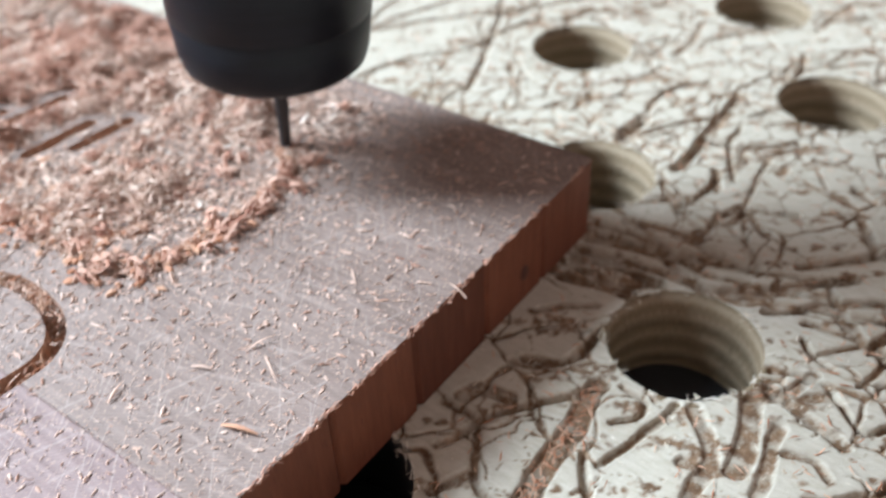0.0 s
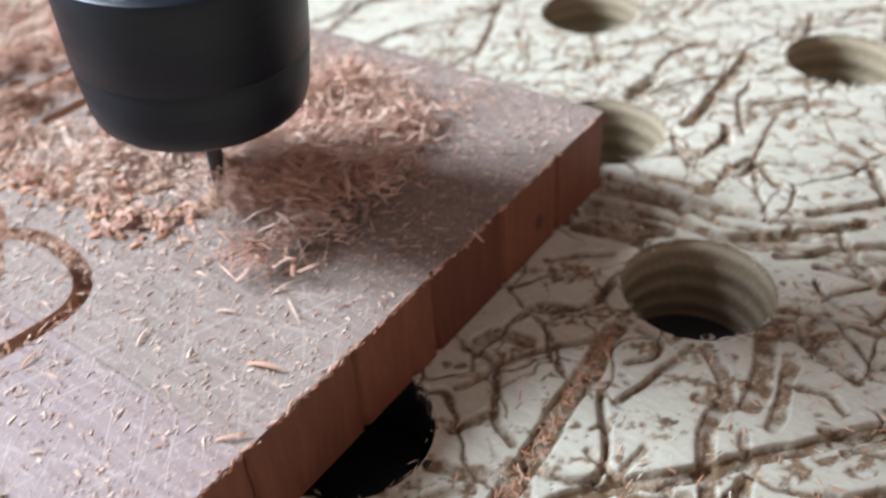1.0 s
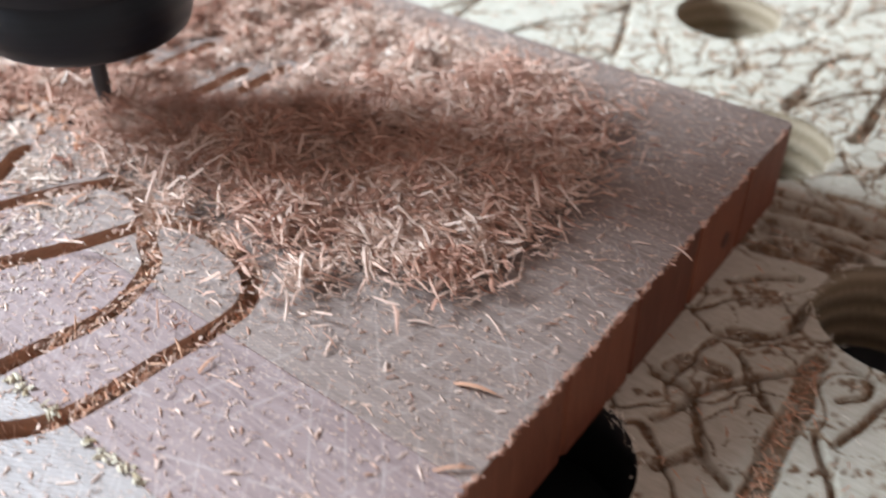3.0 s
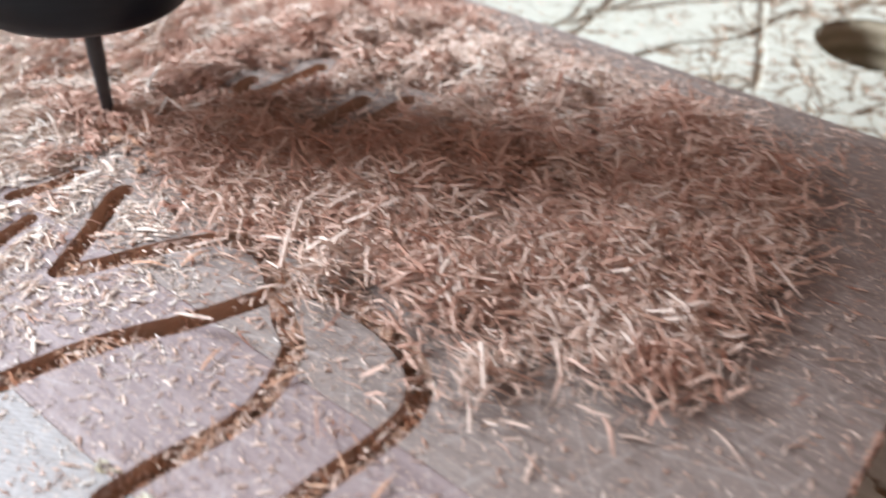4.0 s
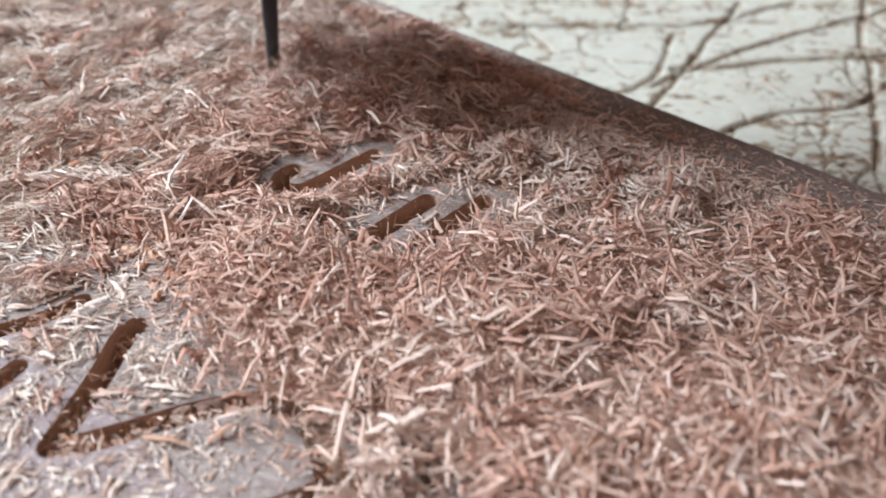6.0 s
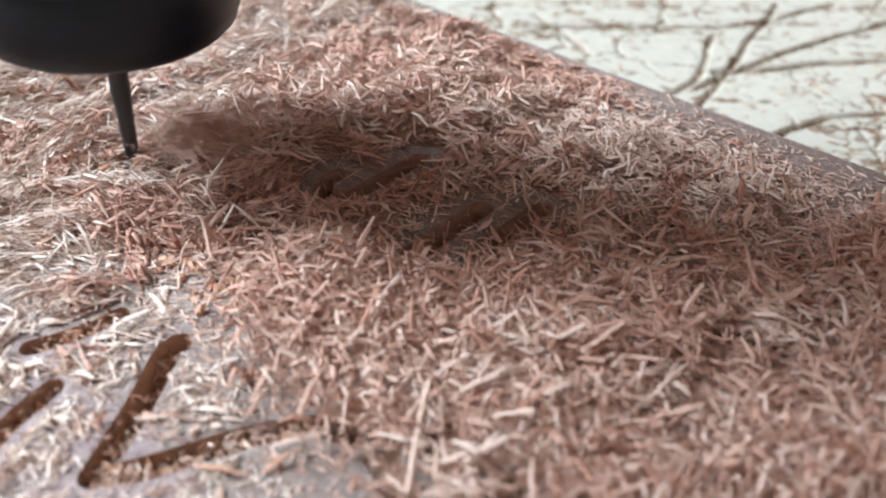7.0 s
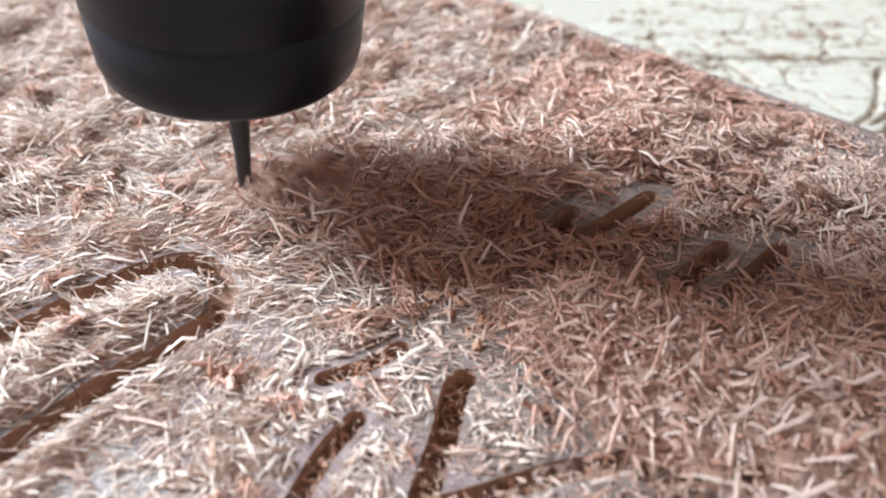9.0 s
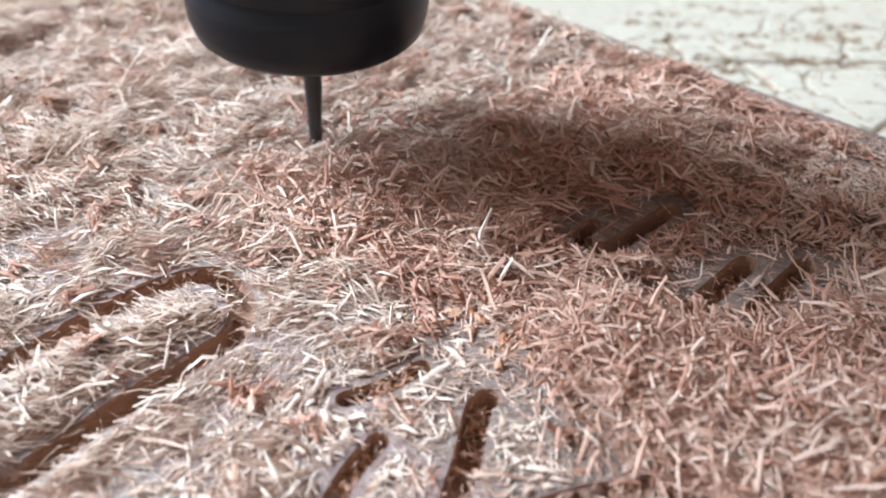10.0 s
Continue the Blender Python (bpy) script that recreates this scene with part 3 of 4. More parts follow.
def panel():
    thing = new("wooden_panel")
    tagged(thing, "reddish brown edge-glued hardwood panel with engraved grooves lying on the spoilboard", "wood panel")
    cutters = []
    for key, line in LINES.items():
        ob = new("cutter", ribbon_solid(line, WIDTH.get(key, 0.0042), T - DEPTH, T + 0.004))
        cutters.append((ob, line[:, 1].min() - 0.004, line[:, 1].max() + 0.004))
    for a, b in zip(JOINTS, JOINTS[1:]):
        bm = box(-0.46, 0, b + 0.00004, a - 0.00004, 0, T)
        ends = [e for e in bm.edges if abs(e.verts[0].co.z - e.verts[1].co.z) > 0.01]
        bmesh.ops.bevel(bm, geom=ends, offset=0.0009, segments=1, affect="EDGES")
        flat = [e for e in bm.edges if abs(e.verts[0].co.z - e.verts[1].co.z) < 0.001]
        bmesh.ops.bevel(bm, geom=flat, offset=0.0001, segments=1, affect="EDGES")
        me = bpy.data.meshes.new("strip")
        bm.to_mesh(me)
        bm.free()
        ob = new("strip", me)
        mods = 0
        for c, lo, hi in cutters:
            if lo < a and hi > b:
                m = ob.modifiers.new("cut", "BOOLEAN")
                m.operation, m.object, m.solver, m.use_self = "DIFFERENCE", c, "EXACT", True
                mods += 1
        if mods:
            dg = bpy.context.evaluated_depsgraph_get()
            done = bpy.data.meshes.new_from_object(ob.evaluated_get(dg))
            ob.modifiers.clear()
            ob.data = done
            me = done
        me.materials.clear()
        face = M_TOP_PALE if b < -0.14 else M_TOP_MAUVE if b < -0.12 else M_TOP
        for m in (face, M_SIDE, M_CUT):
            me.materials.append(m)
        for p in me.polygons:
            c, q = p.center, p.normal
            if q.z > 0.5 and c.z > T - 0.001:
                p.material_index = 0
            elif c.x > -0.0006 or c.y > -0.0006 or c.z < 0.001 or abs(q.y) > 0.99 and (abs(c.y - a) < 0.0004 or abs(c.y - b) < 0.0004):
                p.material_index = 1
            else:
                p.material_index = 2 if c.z > T - DEPTH - 0.001 else 1
        ob.parent = thing
        ob.name = "strip"
    for c, lo, hi in cutters:
        bpy.data.objects.remove(c)
    knot = lathe([(0.0, 0.00030), (0.0005, 0.00028), (0.0008, 0.00012), (0.0011, 0.00026), (0.0014, 0.0002), (0.0016, -0.0006), (0.0, -0.0006)], 24)
    bmesh.ops.scale(knot, vec=(1.25, 1, 1), verts=knot.verts)
    bmesh.ops.transform(knot, matrix=pose(0, -0.0283, 0.0074, 0, 90, 0), verts=knot.verts)
    part("knot", knot, M_KNOT, thing, "small dark round knot in the edge")


panel()


# ---- shavings ----
def slivers(pos, yaw, pitch, length, width, curl, name, mat, thick=0.38):
    """Many thin bent, chopped splinters of wood as one mesh; arrays, one entry each."""
    n = len(pos)
    r = np.random.RandomState(n % 9973)
    v = np.zeros((n, 8, 3))
    cy, sy, cp, sp = np.cos(yaw), np.sin(yaw), np.cos(pitch), np.sin(pitch)
    along = np.stack([cy * cp, sy * cp, sp], 1)
    side = np.stack([-sy, cy, np.zeros(n)], 1)
    up = np.cross(along, side)
    kink, knee, end = r.normal(0, 0.035, n) * length, r.uniform(-0.2, 0.2, n), r.uniform(0.12, 0.75, n)
    bend = curl * length * 0.5
    for k, (c, w) in enumerate(((pos - along * (0.5 * length)[:, None], r.uniform(0.35, 0.9, n)),
                                (pos + along * (knee * length)[:, None] + up * bend[:, None] + side * kink[:, None], np.ones(n)))):
        v[:, 3 * k] = c + side * (width * w / 2)[:, None]
        v[:, 3 * k + 1] = c - side * (width * w / 2)[:, None]
        v[:, 3 * k + 2] = c + up * (width * w * thick)[:, None]
    tip = pos + along * (0.5 * length)[:, None]
    slant = along * (width * r.uniform(-0.6, 0.6, n))[:, None]
    v[:, 6] = tip + side * (width * end / 2)[:, None] + slant
    v[:, 7] = tip - side * (width * end / 2)[:, None] - slant
    f4 = np.array([(1, 2, 5, 4), (2, 0, 3, 5)])
    f3 = np.array([(0, 2, 1), (0, 1, 4), (4, 5, 7), (5, 3, 6), (5, 6, 7)])
    base = (np.arange(n) * 8)[:, None, None]
    faces = (f4[None] + base).reshape(-1, 4).tolist() + (f3[None] + base).reshape(-1, 3).tolist()
    return mesh_of(name, v.reshape(-1, 3).tolist(), faces, mat)


def mixed_sizes(r, n, middle):
    """Length, width, thickness and curl of a mixture: fine fibres, splinters and flat flakes."""
    kind = r.rand(n)
    fine, flake = kind < 0.55, kind > 0.955
    length = np.clip(r.lognormal(math.log(middle), 0.48, n), 0.0005, 0.0078)
    ratio = np.where(fine, r.uniform(0.035, 0.075, n), np.where(flake, r.uniform(0.2, 0.36, n), r.uniform(0.07, 0.15, n)))
    width = np.clip(length * ratio, 0.00009, 0.0009)
    thick = np.where(flake, 0.14, np.where(fine, 0.6, 0.34))
    curl = np.where(fine, r.normal(0.03, 0.24, n), r.normal(0.06, 0.15, n))
    return length, width, thick, curl


def groove_gap(x, y, keys=None):
    """Distance to the nearest groove's centre line."""
    d = np.full(np.shape(x), 9.0)
    for k, line in LINES.items():
        if keys is None or k in keys:
            d = np.minimum(d, line_distance(np.asarray(x), np.asarray(y), line, 0.012))
    return d


CLEAR = [k for k in LINES if k not in ("outline", "tooth", "tooth_two")]


def step(a, b, v):
    k = np.clip((v - a) / (b - a), 0, 1)
    return k * k * (3 - 2 * k)


def cover(x, y):
    """How thickly shavings lay at the start, 0 bare to 1 deep."""
    n1, n2 = soft_noise(x, y, 0.016, 51), soft_noise(x, y, 0.006, 52)
    back = step(-0.035, -0.075, x) * step(0.002, -0.022, y) * step(-0.128, -0.088, y)
    left = step(-0.118, -0.150, x) * step(0.0, -0.02, y)
    far = step(-0.09, -0.13, x) * step(0.004, -0.012, y) * step(-0.10, -0.085, y)
    c = np.maximum(np.maximum(0.72 * back * step(-0.091, -0.082, y), 0.9 * left), 0.95 * far)
    front = step(-0.085, -0.105, y) * (1 - step(-0.135, -0.16, x))
    c = np.maximum(c * (1 - 0.5 * front), (0.58 + 0.22 * step(-0.10, -0.135, x)) * step(-0.085, -0.115, x) * step(-0.16, -0.12, y) * front)
    return np.clip(c * (0.55 + 0.6 * n1 + 0.35 * (n2 - 0.5)), 0, 1)


def mound(x, y):
    """Height of the heap above the panel's face."""
    c = cover(x, y)
    gap = groove_gap(x, y, CLEAR)
    tall = 0.0026 + 0.0012 * step(-0.105, -0.125, x) - 0.0014 * step(-0.145, -0.17, x)
    h = tall * step(0.42, 0.9, c) * (0.25 + 0.75 * soft_noise(x, y, 0.004, 53) + 0.65 * soft_noise(x, y, 0.009, 54)) - 0.0004
    h = h - 0.0016 * step(0.60, 0.74, soft_noise(x, y, 0.0055, 59)) * step(0.42, 0.7, c)
    filled = groove_gap(x, y, ["outline"])
    h = np.where(filled < 0.011, np.minimum(h, 0.0002 + 0.22 * np.maximum(filled - 0.0018, -0.004)), h)
    slots = groove_gap(x, y, ["hook", "slot", "slot_far"])
    jit = 0.0022 * (soft_noise(x, y, 0.003, 57) - 0.5)
    h = np.where(slots < 0.008, np.minimum(h, -0.0004 + 0.9 * (slots + 0.4 * jit - 0.0040)), h)
    return np.where(gap < 0.0085, np.minimum(h, -0.0004 + 0.45 * (gap + jit - 0.0024)), h)


def heap():
    h = 0.0008
    nx, ny = 390, 230
    gx, gy = np.meshgrid(-0.312 + h * np.arange(nx), -0.184 + h * np.arange(ny), indexing="ij")
    z = mound(gx, gy) + 0.0007 * (soft_noise(gx, gy, 0.0017, 55) - 0.5)
    z = np.where(gy > -0.004, -0.001, z)
    verts = np.stack([gx, gy, T + z], -1).reshape(-1, 3)
    idx = np.arange(nx * ny).reshape(nx, ny)
    quads = np.stack([idx[:-1, :-1], idx[1:, :-1], idx[1:, 1:], idx[:-1, 1:]], -1).reshape(-1, 4)
    keep = (verts[quads][:, :, 2] > T - 0.0003).any(1)
    quads = quads[keep]
    used = np.unique(quads)
    remap = np.zeros(len(verts), int)
    remap[used] = np.arange(len(used))
    me = mesh_of("shaving_heap", verts[used].tolist(), remap[quads].tolist(), M_HEAP)
    me.polygons.foreach_set("use_smooth", [True] * len(me.polygons))
    tagged(new("shaving_heap", me), "packed pinkish wood dust and fine shavings heaped on the panel", "wood shavings", "", "stuff")


def loose_shavings():
    r = np.random.RandomState(7)
    n = 305000
    x, y = -0.002 - 0.308 * r.rand(n) ** 1.15, r.uniform(-0.18, -0.002, n)
    c = cover(x, y)
    gap = groove_gap(x, y, CLEAR)
    thin = 0.05 + 0.07 * step(0.0, -0.05, x) * step(-0.17, -0.06, y) + 0.11 * step(-0.045, -0.07, x) * step(-0.088, -0.098, y) * soft_noise(x, y, 0.007, 68)
    p = np.clip(0.80 * c + thin, 0, 1) * np.where(gap < 0.0024, np.where(x < -0.1, 0.12, 0.8), np.where((gap < 0.0029) & (x < -0.1), 0.6, 1))
    slots = groove_gap(x, y, ["hook", "slot", "slot_far"])
    p = p * np.where(slots < 0.0021, 0.06, np.where(slots < 0.0042 + 0.0012 * soft_noise(x, y, 0.004, 67), np.where(x < -0.118, 0.12, 0.22), 1))
    p = p * np.where((gap > 0.0022) & (gap < 0.0040) & (soft_noise(x, y, 0.005, 56) > 0.6), 0.5, 1)
    m = r.rand(n) < p
    x, y, c, gap = x[m], y[m], c[m], gap[m]
    n = len(x)
    h = np.maximum(mound(x, y), 0)
    h = np.where(gap < 0.0021, -0.0045 + 0.0042 * r.rand(n), h)
    fluff = c * np.minimum(h * 0.5 + 0.0007, 0.002)
    z = T + h + 0.00015 + r.rand(n) * fluff
    length, width, thick, curl = mixed_sizes(r, n, 0.00195)
    length *= (0.55 + 0.75 * c) * (0.72 + 0.28 * step(-0.10, -0.128, x))
    pile = step(-0.185, -0.135, x) * step(-0.102, -0.086, y)
    width = np.minimum(width, 0.0005 + 0.0008 * c) * (1 + 0.1 * pile)
    pitch = r.normal(0, 0.04 + 0.3 * step(0.25, 0.7, c), n)
    z += np.abs(np.sin(pitch)) * length * 0.35
    yaw, pos = r.uniform(0, 6.283, n), np.stack([x, y, z], 1)
    swept = step(-0.130, -0.150, x)
    yaw = np.where(r.rand(n) < 0.75 * swept, 0.9 + 2.2 * (soft_noise(x, y, 0.012, 66) - 0.5) + r.normal(0, 0.35, n), yaw)
    width *= 1 - 0.25 * swept
    coarse = step(-0.105, -0.128, x)
    red = soft_noise(x, y, 0.0055, 58) + 0.35 * (r.rand(n) - 0.5) > 0.80 - 0.48 * pile * coarse
    blond = ~red & (r.rand(n) < np.maximum(np.maximum(0.9 * swept, 0.25 * (1 - coarse) * step(0.25, 0.5, c)), 0.75 * step(-0.088, -0.105, y) * step(-0.06, -0.10, x)))
    for pick, name, mat, label in ((~red & ~blond, "wood_shavings", M_SHAVE, "loose pinkish tan wood shavings scattered over the panel"), (red, "reddish_shavings", M_DARK, "darker reddish wood shavings scattered over the panel"),
                                   (blond, "pale_shavings", M_PALE, "fine pale blond wood shavings strewn round the engraved grooves")):
        me = slivers(pos[pick], yaw[pick], pitch[pick], length[pick], width[pick], curl[pick], name, mat, thick[pick])
        tagged(new(name, me), label, "wood shavings", "", "stuff")


def shaving_tufts():
    """Small tangled lumps of coarse, half-upright splinters on and beside the heap."""
    r = np.random.RandomState(31)
    cx, cy = r.uniform(-0.26, -0.03, 1500), r.uniform(-0.14, -0.006, 1500)
    ok = (cover(cx, cy) > 0.3) & (groove_gap(cx, cy, CLEAR) > 0.0055)
    cx, cy = cx[ok][:230], cy[ok][:230]
    edge = LINES["outline"]
    near = edge[r.choice(len(edge), 90)] + r.normal(0, 0.0022, (90, 2))
    near = near[groove_gap(near[:, 0], near[:, 1], CLEAR) > 0.003]
    cx, cy = np.concatenate([cx, near[:, 0]]), np.concatenate([cy, near[:, 1]])
    count = r.randint(10, 34, len(cx))
    k = np.repeat(np.arange(len(cx)), count)
    n = len(k)
    size = r.uniform(0.0008, 0.0021, len(cx))[k]
    off = r.normal(0, 0.5, (n, 3)) * size[:, None]
    x, y = cx[k] + off[:, 0], cy[k] + off[:, 1]
    z = T + np.maximum(mound(x, y), 0) + 0.0003 + np.abs(off[:, 2]) * 0.9
    lean = r.uniform(0, 6.283, len(cx))[k]
    length = np.clip(r.lognormal(math.log(0.0026), 0.4, n), 0.001, 0.0055)
    me = slivers(np.stack([x, y, z], 1), lean + r.normal(0, 0.7, n), r.normal(0.25, 0.4, n), length, length * r.uniform(0.1, 0.24, n), r.normal(0.08, 0.2, n), "shaving_tufts", M_DARK, 0.3)
    tagged(new("shaving_tufts", me), "tangled lumps of coarse reddish splinters on the heap", "wood shavings", "", "stuff")


def crumbs():
    """Rounded reddish crumbs of packed dust, left along the front of the fresh cut."""
    r = np.random.RandomState(88)
    bm = bmesh.new()
    bmesh.ops.create_icosphere(bm, subdivisions=2, radius=1.0)
    ball = np.array([v.co[:] for v in bm.verts])
    tri = np.array([[v.index for v in f.verts] for f in bm.faces])
    bm.free()
    edge = LINES["outline"]
    edge = edge[(edge[:, 1] < -0.06) & (edge[:, 0] > -0.165)]
    at = edge[r.choice(len(edge), 230)] + r.normal(0, 0.0032, (230, 2)) + np.array((0, -0.0015))
    free = np.stack([r.uniform(-0.15, -0.06, 60), r.uniform(-0.094, -0.066, 60)], 1)
    at = np.concatenate([at, free])
    at = at[groove_gap(at[:, 0], at[:, 1], CLEAR) > 0.0034]
    verts, faces = [], []
    for k, (x, y) in enumerate(at):
        size = np.array((r.uniform(0.0004, 0.0013), r.uniform(0.0003, 0.0008), r.uniform(0.0002, 0.0006)))
        rough = 1 + r.normal(0, 0.16, len(ball))
        turn, v = r.uniform(0, 6.283), ball * rough[:, None] * size
        c, s = math.cos(turn), math.sin(turn)
        z = T + max(float(mound(np.array([x]), np.array([y]))[0]), 0) + size[2] * 0.7
        verts.append(np.stack([x + c * v[:, 0] - s * v[:, 1], y + s * v[:, 0] + c * v[:, 1], z + v[:, 2]], 1))
        faces.append(tri + k * len(ball))
    me = mesh_of("dust_crumbs", np.concatenate(verts).tolist(), np.concatenate(faces).tolist(), M_BURR)
    tagged(new("dust_crumbs", me), "reddish brown crumbs of packed wood dust beside the cuts", "wood crumbs", "", "stuff")


def groove_burrs():
    """Torn orange fibres that stand along the groove edges and lie in them."""
    r = np.random.RandomState(9)
    P, Y, PI, L, W = [], [], [], [], []
    for key, line in LINES.items():
        w = WIDTH.get(key, 0.0042) / 2
        seg = np.diff(line, axis=0)
        ln = np.linalg.norm(seg, axis=1)
        total = ln.sum()
        heavy = key in ("outline", "tooth", "tooth_two")
        n = int(total * (46000 if heavy else 30000))
        pick = r.choice(len(seg), n, p=ln / total)
        u = r.rand(n)[:, None]
        base = line[pick] + seg[pick] * u
        t = seg[pick] / ln[pick][:, None]
        nm = np.stack([-t[:, 1], t[:, 0]], 1)
        kind = r.rand(n)
        edge = kind < 0.3
        off = np.where(edge, np.where(r.rand(n) < 0.8, -1, 1) * w * r.uniform(0.85, 1.12, n), r.uniform(-0.85, 0.85, n) * w)
        dense = soft_noise(base[:, 0], base[:, 1], 0.006, 61)
        fill = np.clip((soft_noise(base[:, 0], base[:, 1], 0.009, 62) - 0.30) * 1.8, 0, 1)
        fill = np.clip(fill + (0.3 if key in ("left_stroke", "left_tick") else -0.3 if key in ("finger", "hook") else 0.45 if key == "inner" else 0.15 if key == "bowl" else 0), 0, 1)
        ok = np.where(edge, dense > r.uniform(0.2, 0.75, n), r.rand(n) < 0.2 + fill)
        if heavy:
            # a ragged ridge of crumbs along the front of the fresh cut
            ridge = kind > 0.55
            rag = soft_noise(base[:, 0], base[:, 1], 0.0045, 63)
            off = np.where(ridge, -w * r.uniform(0.6, 1.0, n) - 0.0030 * rag * r.rand(n), off)
            dense = np.where(ridge, rag, dense)
        z = np.where(edge, T - r.uniform(0.0, 0.0035, n), T - DEPTH + r.rand(n) ** 0.7 * (0.0012 + 0.0046 * fill) + 0.0002)
        if heavy:
            z = np.where(ridge, T + 0.0003 + 0.0017 * np.clip(rag - 0.3, 0, 1) * r.rand(n), z)
            ok = np.where(ridge, rag > r.uniform(0.25, 0.6, n), ok)
        xy = base + nm * off[:, None]
        P.append(np.column_stack([xy, z])[ok])
        Y.append(r.uniform(0, 6.283, n)[ok])
        PI.append(np.where(edge, r.uniform(0.5, 1.4, n), r.normal(0, 0.35, n))[ok])
        L.append(r.lognormal(math.log(0.0012), 0.45, n)[ok])
        W.append(r.uniform(0.00016, 0.0006, n)[ok])
    P, Y, PI, L, W = (np.concatenate(a) for a in (P, Y, PI, L, W))
    W = np.minimum(W, L * r.uniform(0.1, 0.34, len(L)))
    tan = r.rand(len(P)) < 0.5
    for pick, name, mat, label in ((~tan, "groove_fibres", M_BURR, "torn orange brown wood fibres packed in the engraved grooves"), (tan, "groove_crumbs", M_SHAVE, "tan wood crumbs packed in the engraved grooves")):
        me = slivers(P[pick], Y[pick], PI[pick], L[pick], W[pick], r.normal(0, 0.15, pick.sum()), name, mat)
        tagged(new(name, me), label, "wood fibres", "", "stuff")


def spoil_dust():
    r = np.random.RandomState(15)
    n = 2600
    x, y = r.uniform(-0.2, 0.09, n), r.uniform(-0.11, 0.17, n)
    ok = (x > 0.001) | (y > 0.001)
    for cx, cy in HOLES:
        ok &= np.hypot(x - cx, y - cy) > HOLE_R + 0.003
    x, y = x[ok], y[ok]
    n2 = 260
    k = r.rand(n2)
    bx = np.where(k < 0.6, 0.025 + 0.0025 * k / 0.6, 0.0275 + 0.0005 * (k - 0.6) / 0.4) + r.normal(0, 0.0014, n2)
    by = np.where(k < 0.6, -0.041 - 0.037 * k / 0.6, -0.078 - 0.019 * (k - 0.6) / 0.4)
    x, y = np.concatenate([x, bx]), np.concatenate([y, by])
    n = len(x)
    z = np.where(np.arange(n) >= n - n2, -0.0008, 0.0001) + r.rand(n) * 0.0003
    length = r.uniform(0.0008, 0.0028, n)
    me = slivers(np.stack([x, y, z], 1), r.uniform(0, 6.283, n), r.normal(0, 0.12, n), length, length * 0.14, r.normal(0, 0.12, n), "stray_shavings", M_BURR)
    tagged(new("stray_shavings", me), "stray brown wood splinters strewn over the spoilboard", "wood shavings", "", "stuff")


def splinter(x, y, z, yaw, pitch, length, width, mat):
    """One larger bent splinter with a ragged end."""
    bm = bmesh.new()
    rings = []
    length, width = length * 0.0008, width * 0.0006
    for k in range(7):
        u = k / 6
        w = width * (0.55 + 0.9 * u * (1 - u) * 2 - 0.35 * u)
        bend = 0.10 * length * math.sin(math.pi * u)
        rings.append([bm.verts.new(((u - 0.5) * length, sx * w / 2, bend + sz * w * 0.22)) for sx, sz in ((-1, 0), (-0.3, 1), (0.6, 0.8), (1, 0), (0, -0.6))])
    for a, b in zip(rings, rings[1:]):
        for i in range(5):
            bm.faces.new((a[i], a[(i + 1) % 5], b[(i + 1) % 5], b[i]))
    bm.faces.new(rings[0])
    bm.faces.new(rings[-1])
    bmesh.ops.recalc_face_normals(bm, faces=bm.faces[:])
    ob = part("wood_splinter", bm, mat, None)
    ob.matrix_basis = pose(x * 0.001, y * 0.001, z * 0.001, 0, -pitch, yaw)
    return tagged(ob, "long bent reddish splinter lying loose on the panel", "wood splinter", "loose splinters")


def splinters():
    for row in ((0.6, -52.6, 20.7, 165, 4, 6.5, 0.8), (-9.0, -98.0, 20.5, 15, 3, 8.5, 1.5), (-3.0, -111.0, 20.4, 40, 2, 7.0, 1.1), (-14.0, -86.0, 20.4, -30, 2, 9.0, 0.7),
                (-20.0, -82.0, 20.4, 70, 3, 7.0, 0.8), (-24.0, -92.0, 20.4, 20, 2, 5.5, 0.9), (-32.0, -104.0, 20.4, 110, 3, 6.0, 1.0), (-66.0, -113.0, 20.6, 65, 5, 6.5, 1.1),
                (-77.0, -117.0, 20.5, 100, 4, 6.0, 1.2), (-100.0, -110.0, 20.5, 25, 4, 8.5, 1.1), (-96.0, -104.5, 20.6, 75, 8, 6.5, 1.3), (-44.0, -118.0, 20.4, 95, 4, 5.0, 1.3),
                (-101.0, -122.0, 20.5, 48, 3, 7.0, 1.0), (-8.0, -138.5, 20.5, 20, 12, 6.0, 2.2), (-18.0, -60.0, 20.4, 140, 2, 6.0, 0.7)):
        splinter(*row, M_PALE if row[6] > 2 else M_BURR if row[6] > 1.0 else M_SHAVE)


def glue_line():
    """Dried yellowish glue squeezed from a joint."""
    r = np.random.RandomState(44)
    n = 900
    x = r.uniform(-0.075, 0.0, n)
    keep = soft_noise(x, x * 0.7, 0.0021, 45) > r.uniform(0.4, 1.0, n)
    x = x[keep]
    n = len(x)
    pos = np.stack([x, -0.1375 + r.normal(0, 0.00045, n), T + r.uniform(0, 0.0005, n)], 1)
    length = r.uniform(0.0006, 0.0018, n)
    me = slivers(pos, r.normal(0, 0.8, n), r.normal(0.1, 0.25, n), length, length * r.uniform(0.2, 0.6, n), r.normal(0, 0.1, n), "glue_flecks", M_GLUE)
    tagged(new("glue_flecks", me), "dried yellowish glue flecks along a joint of the panel", "dried glue", "", "stuff")


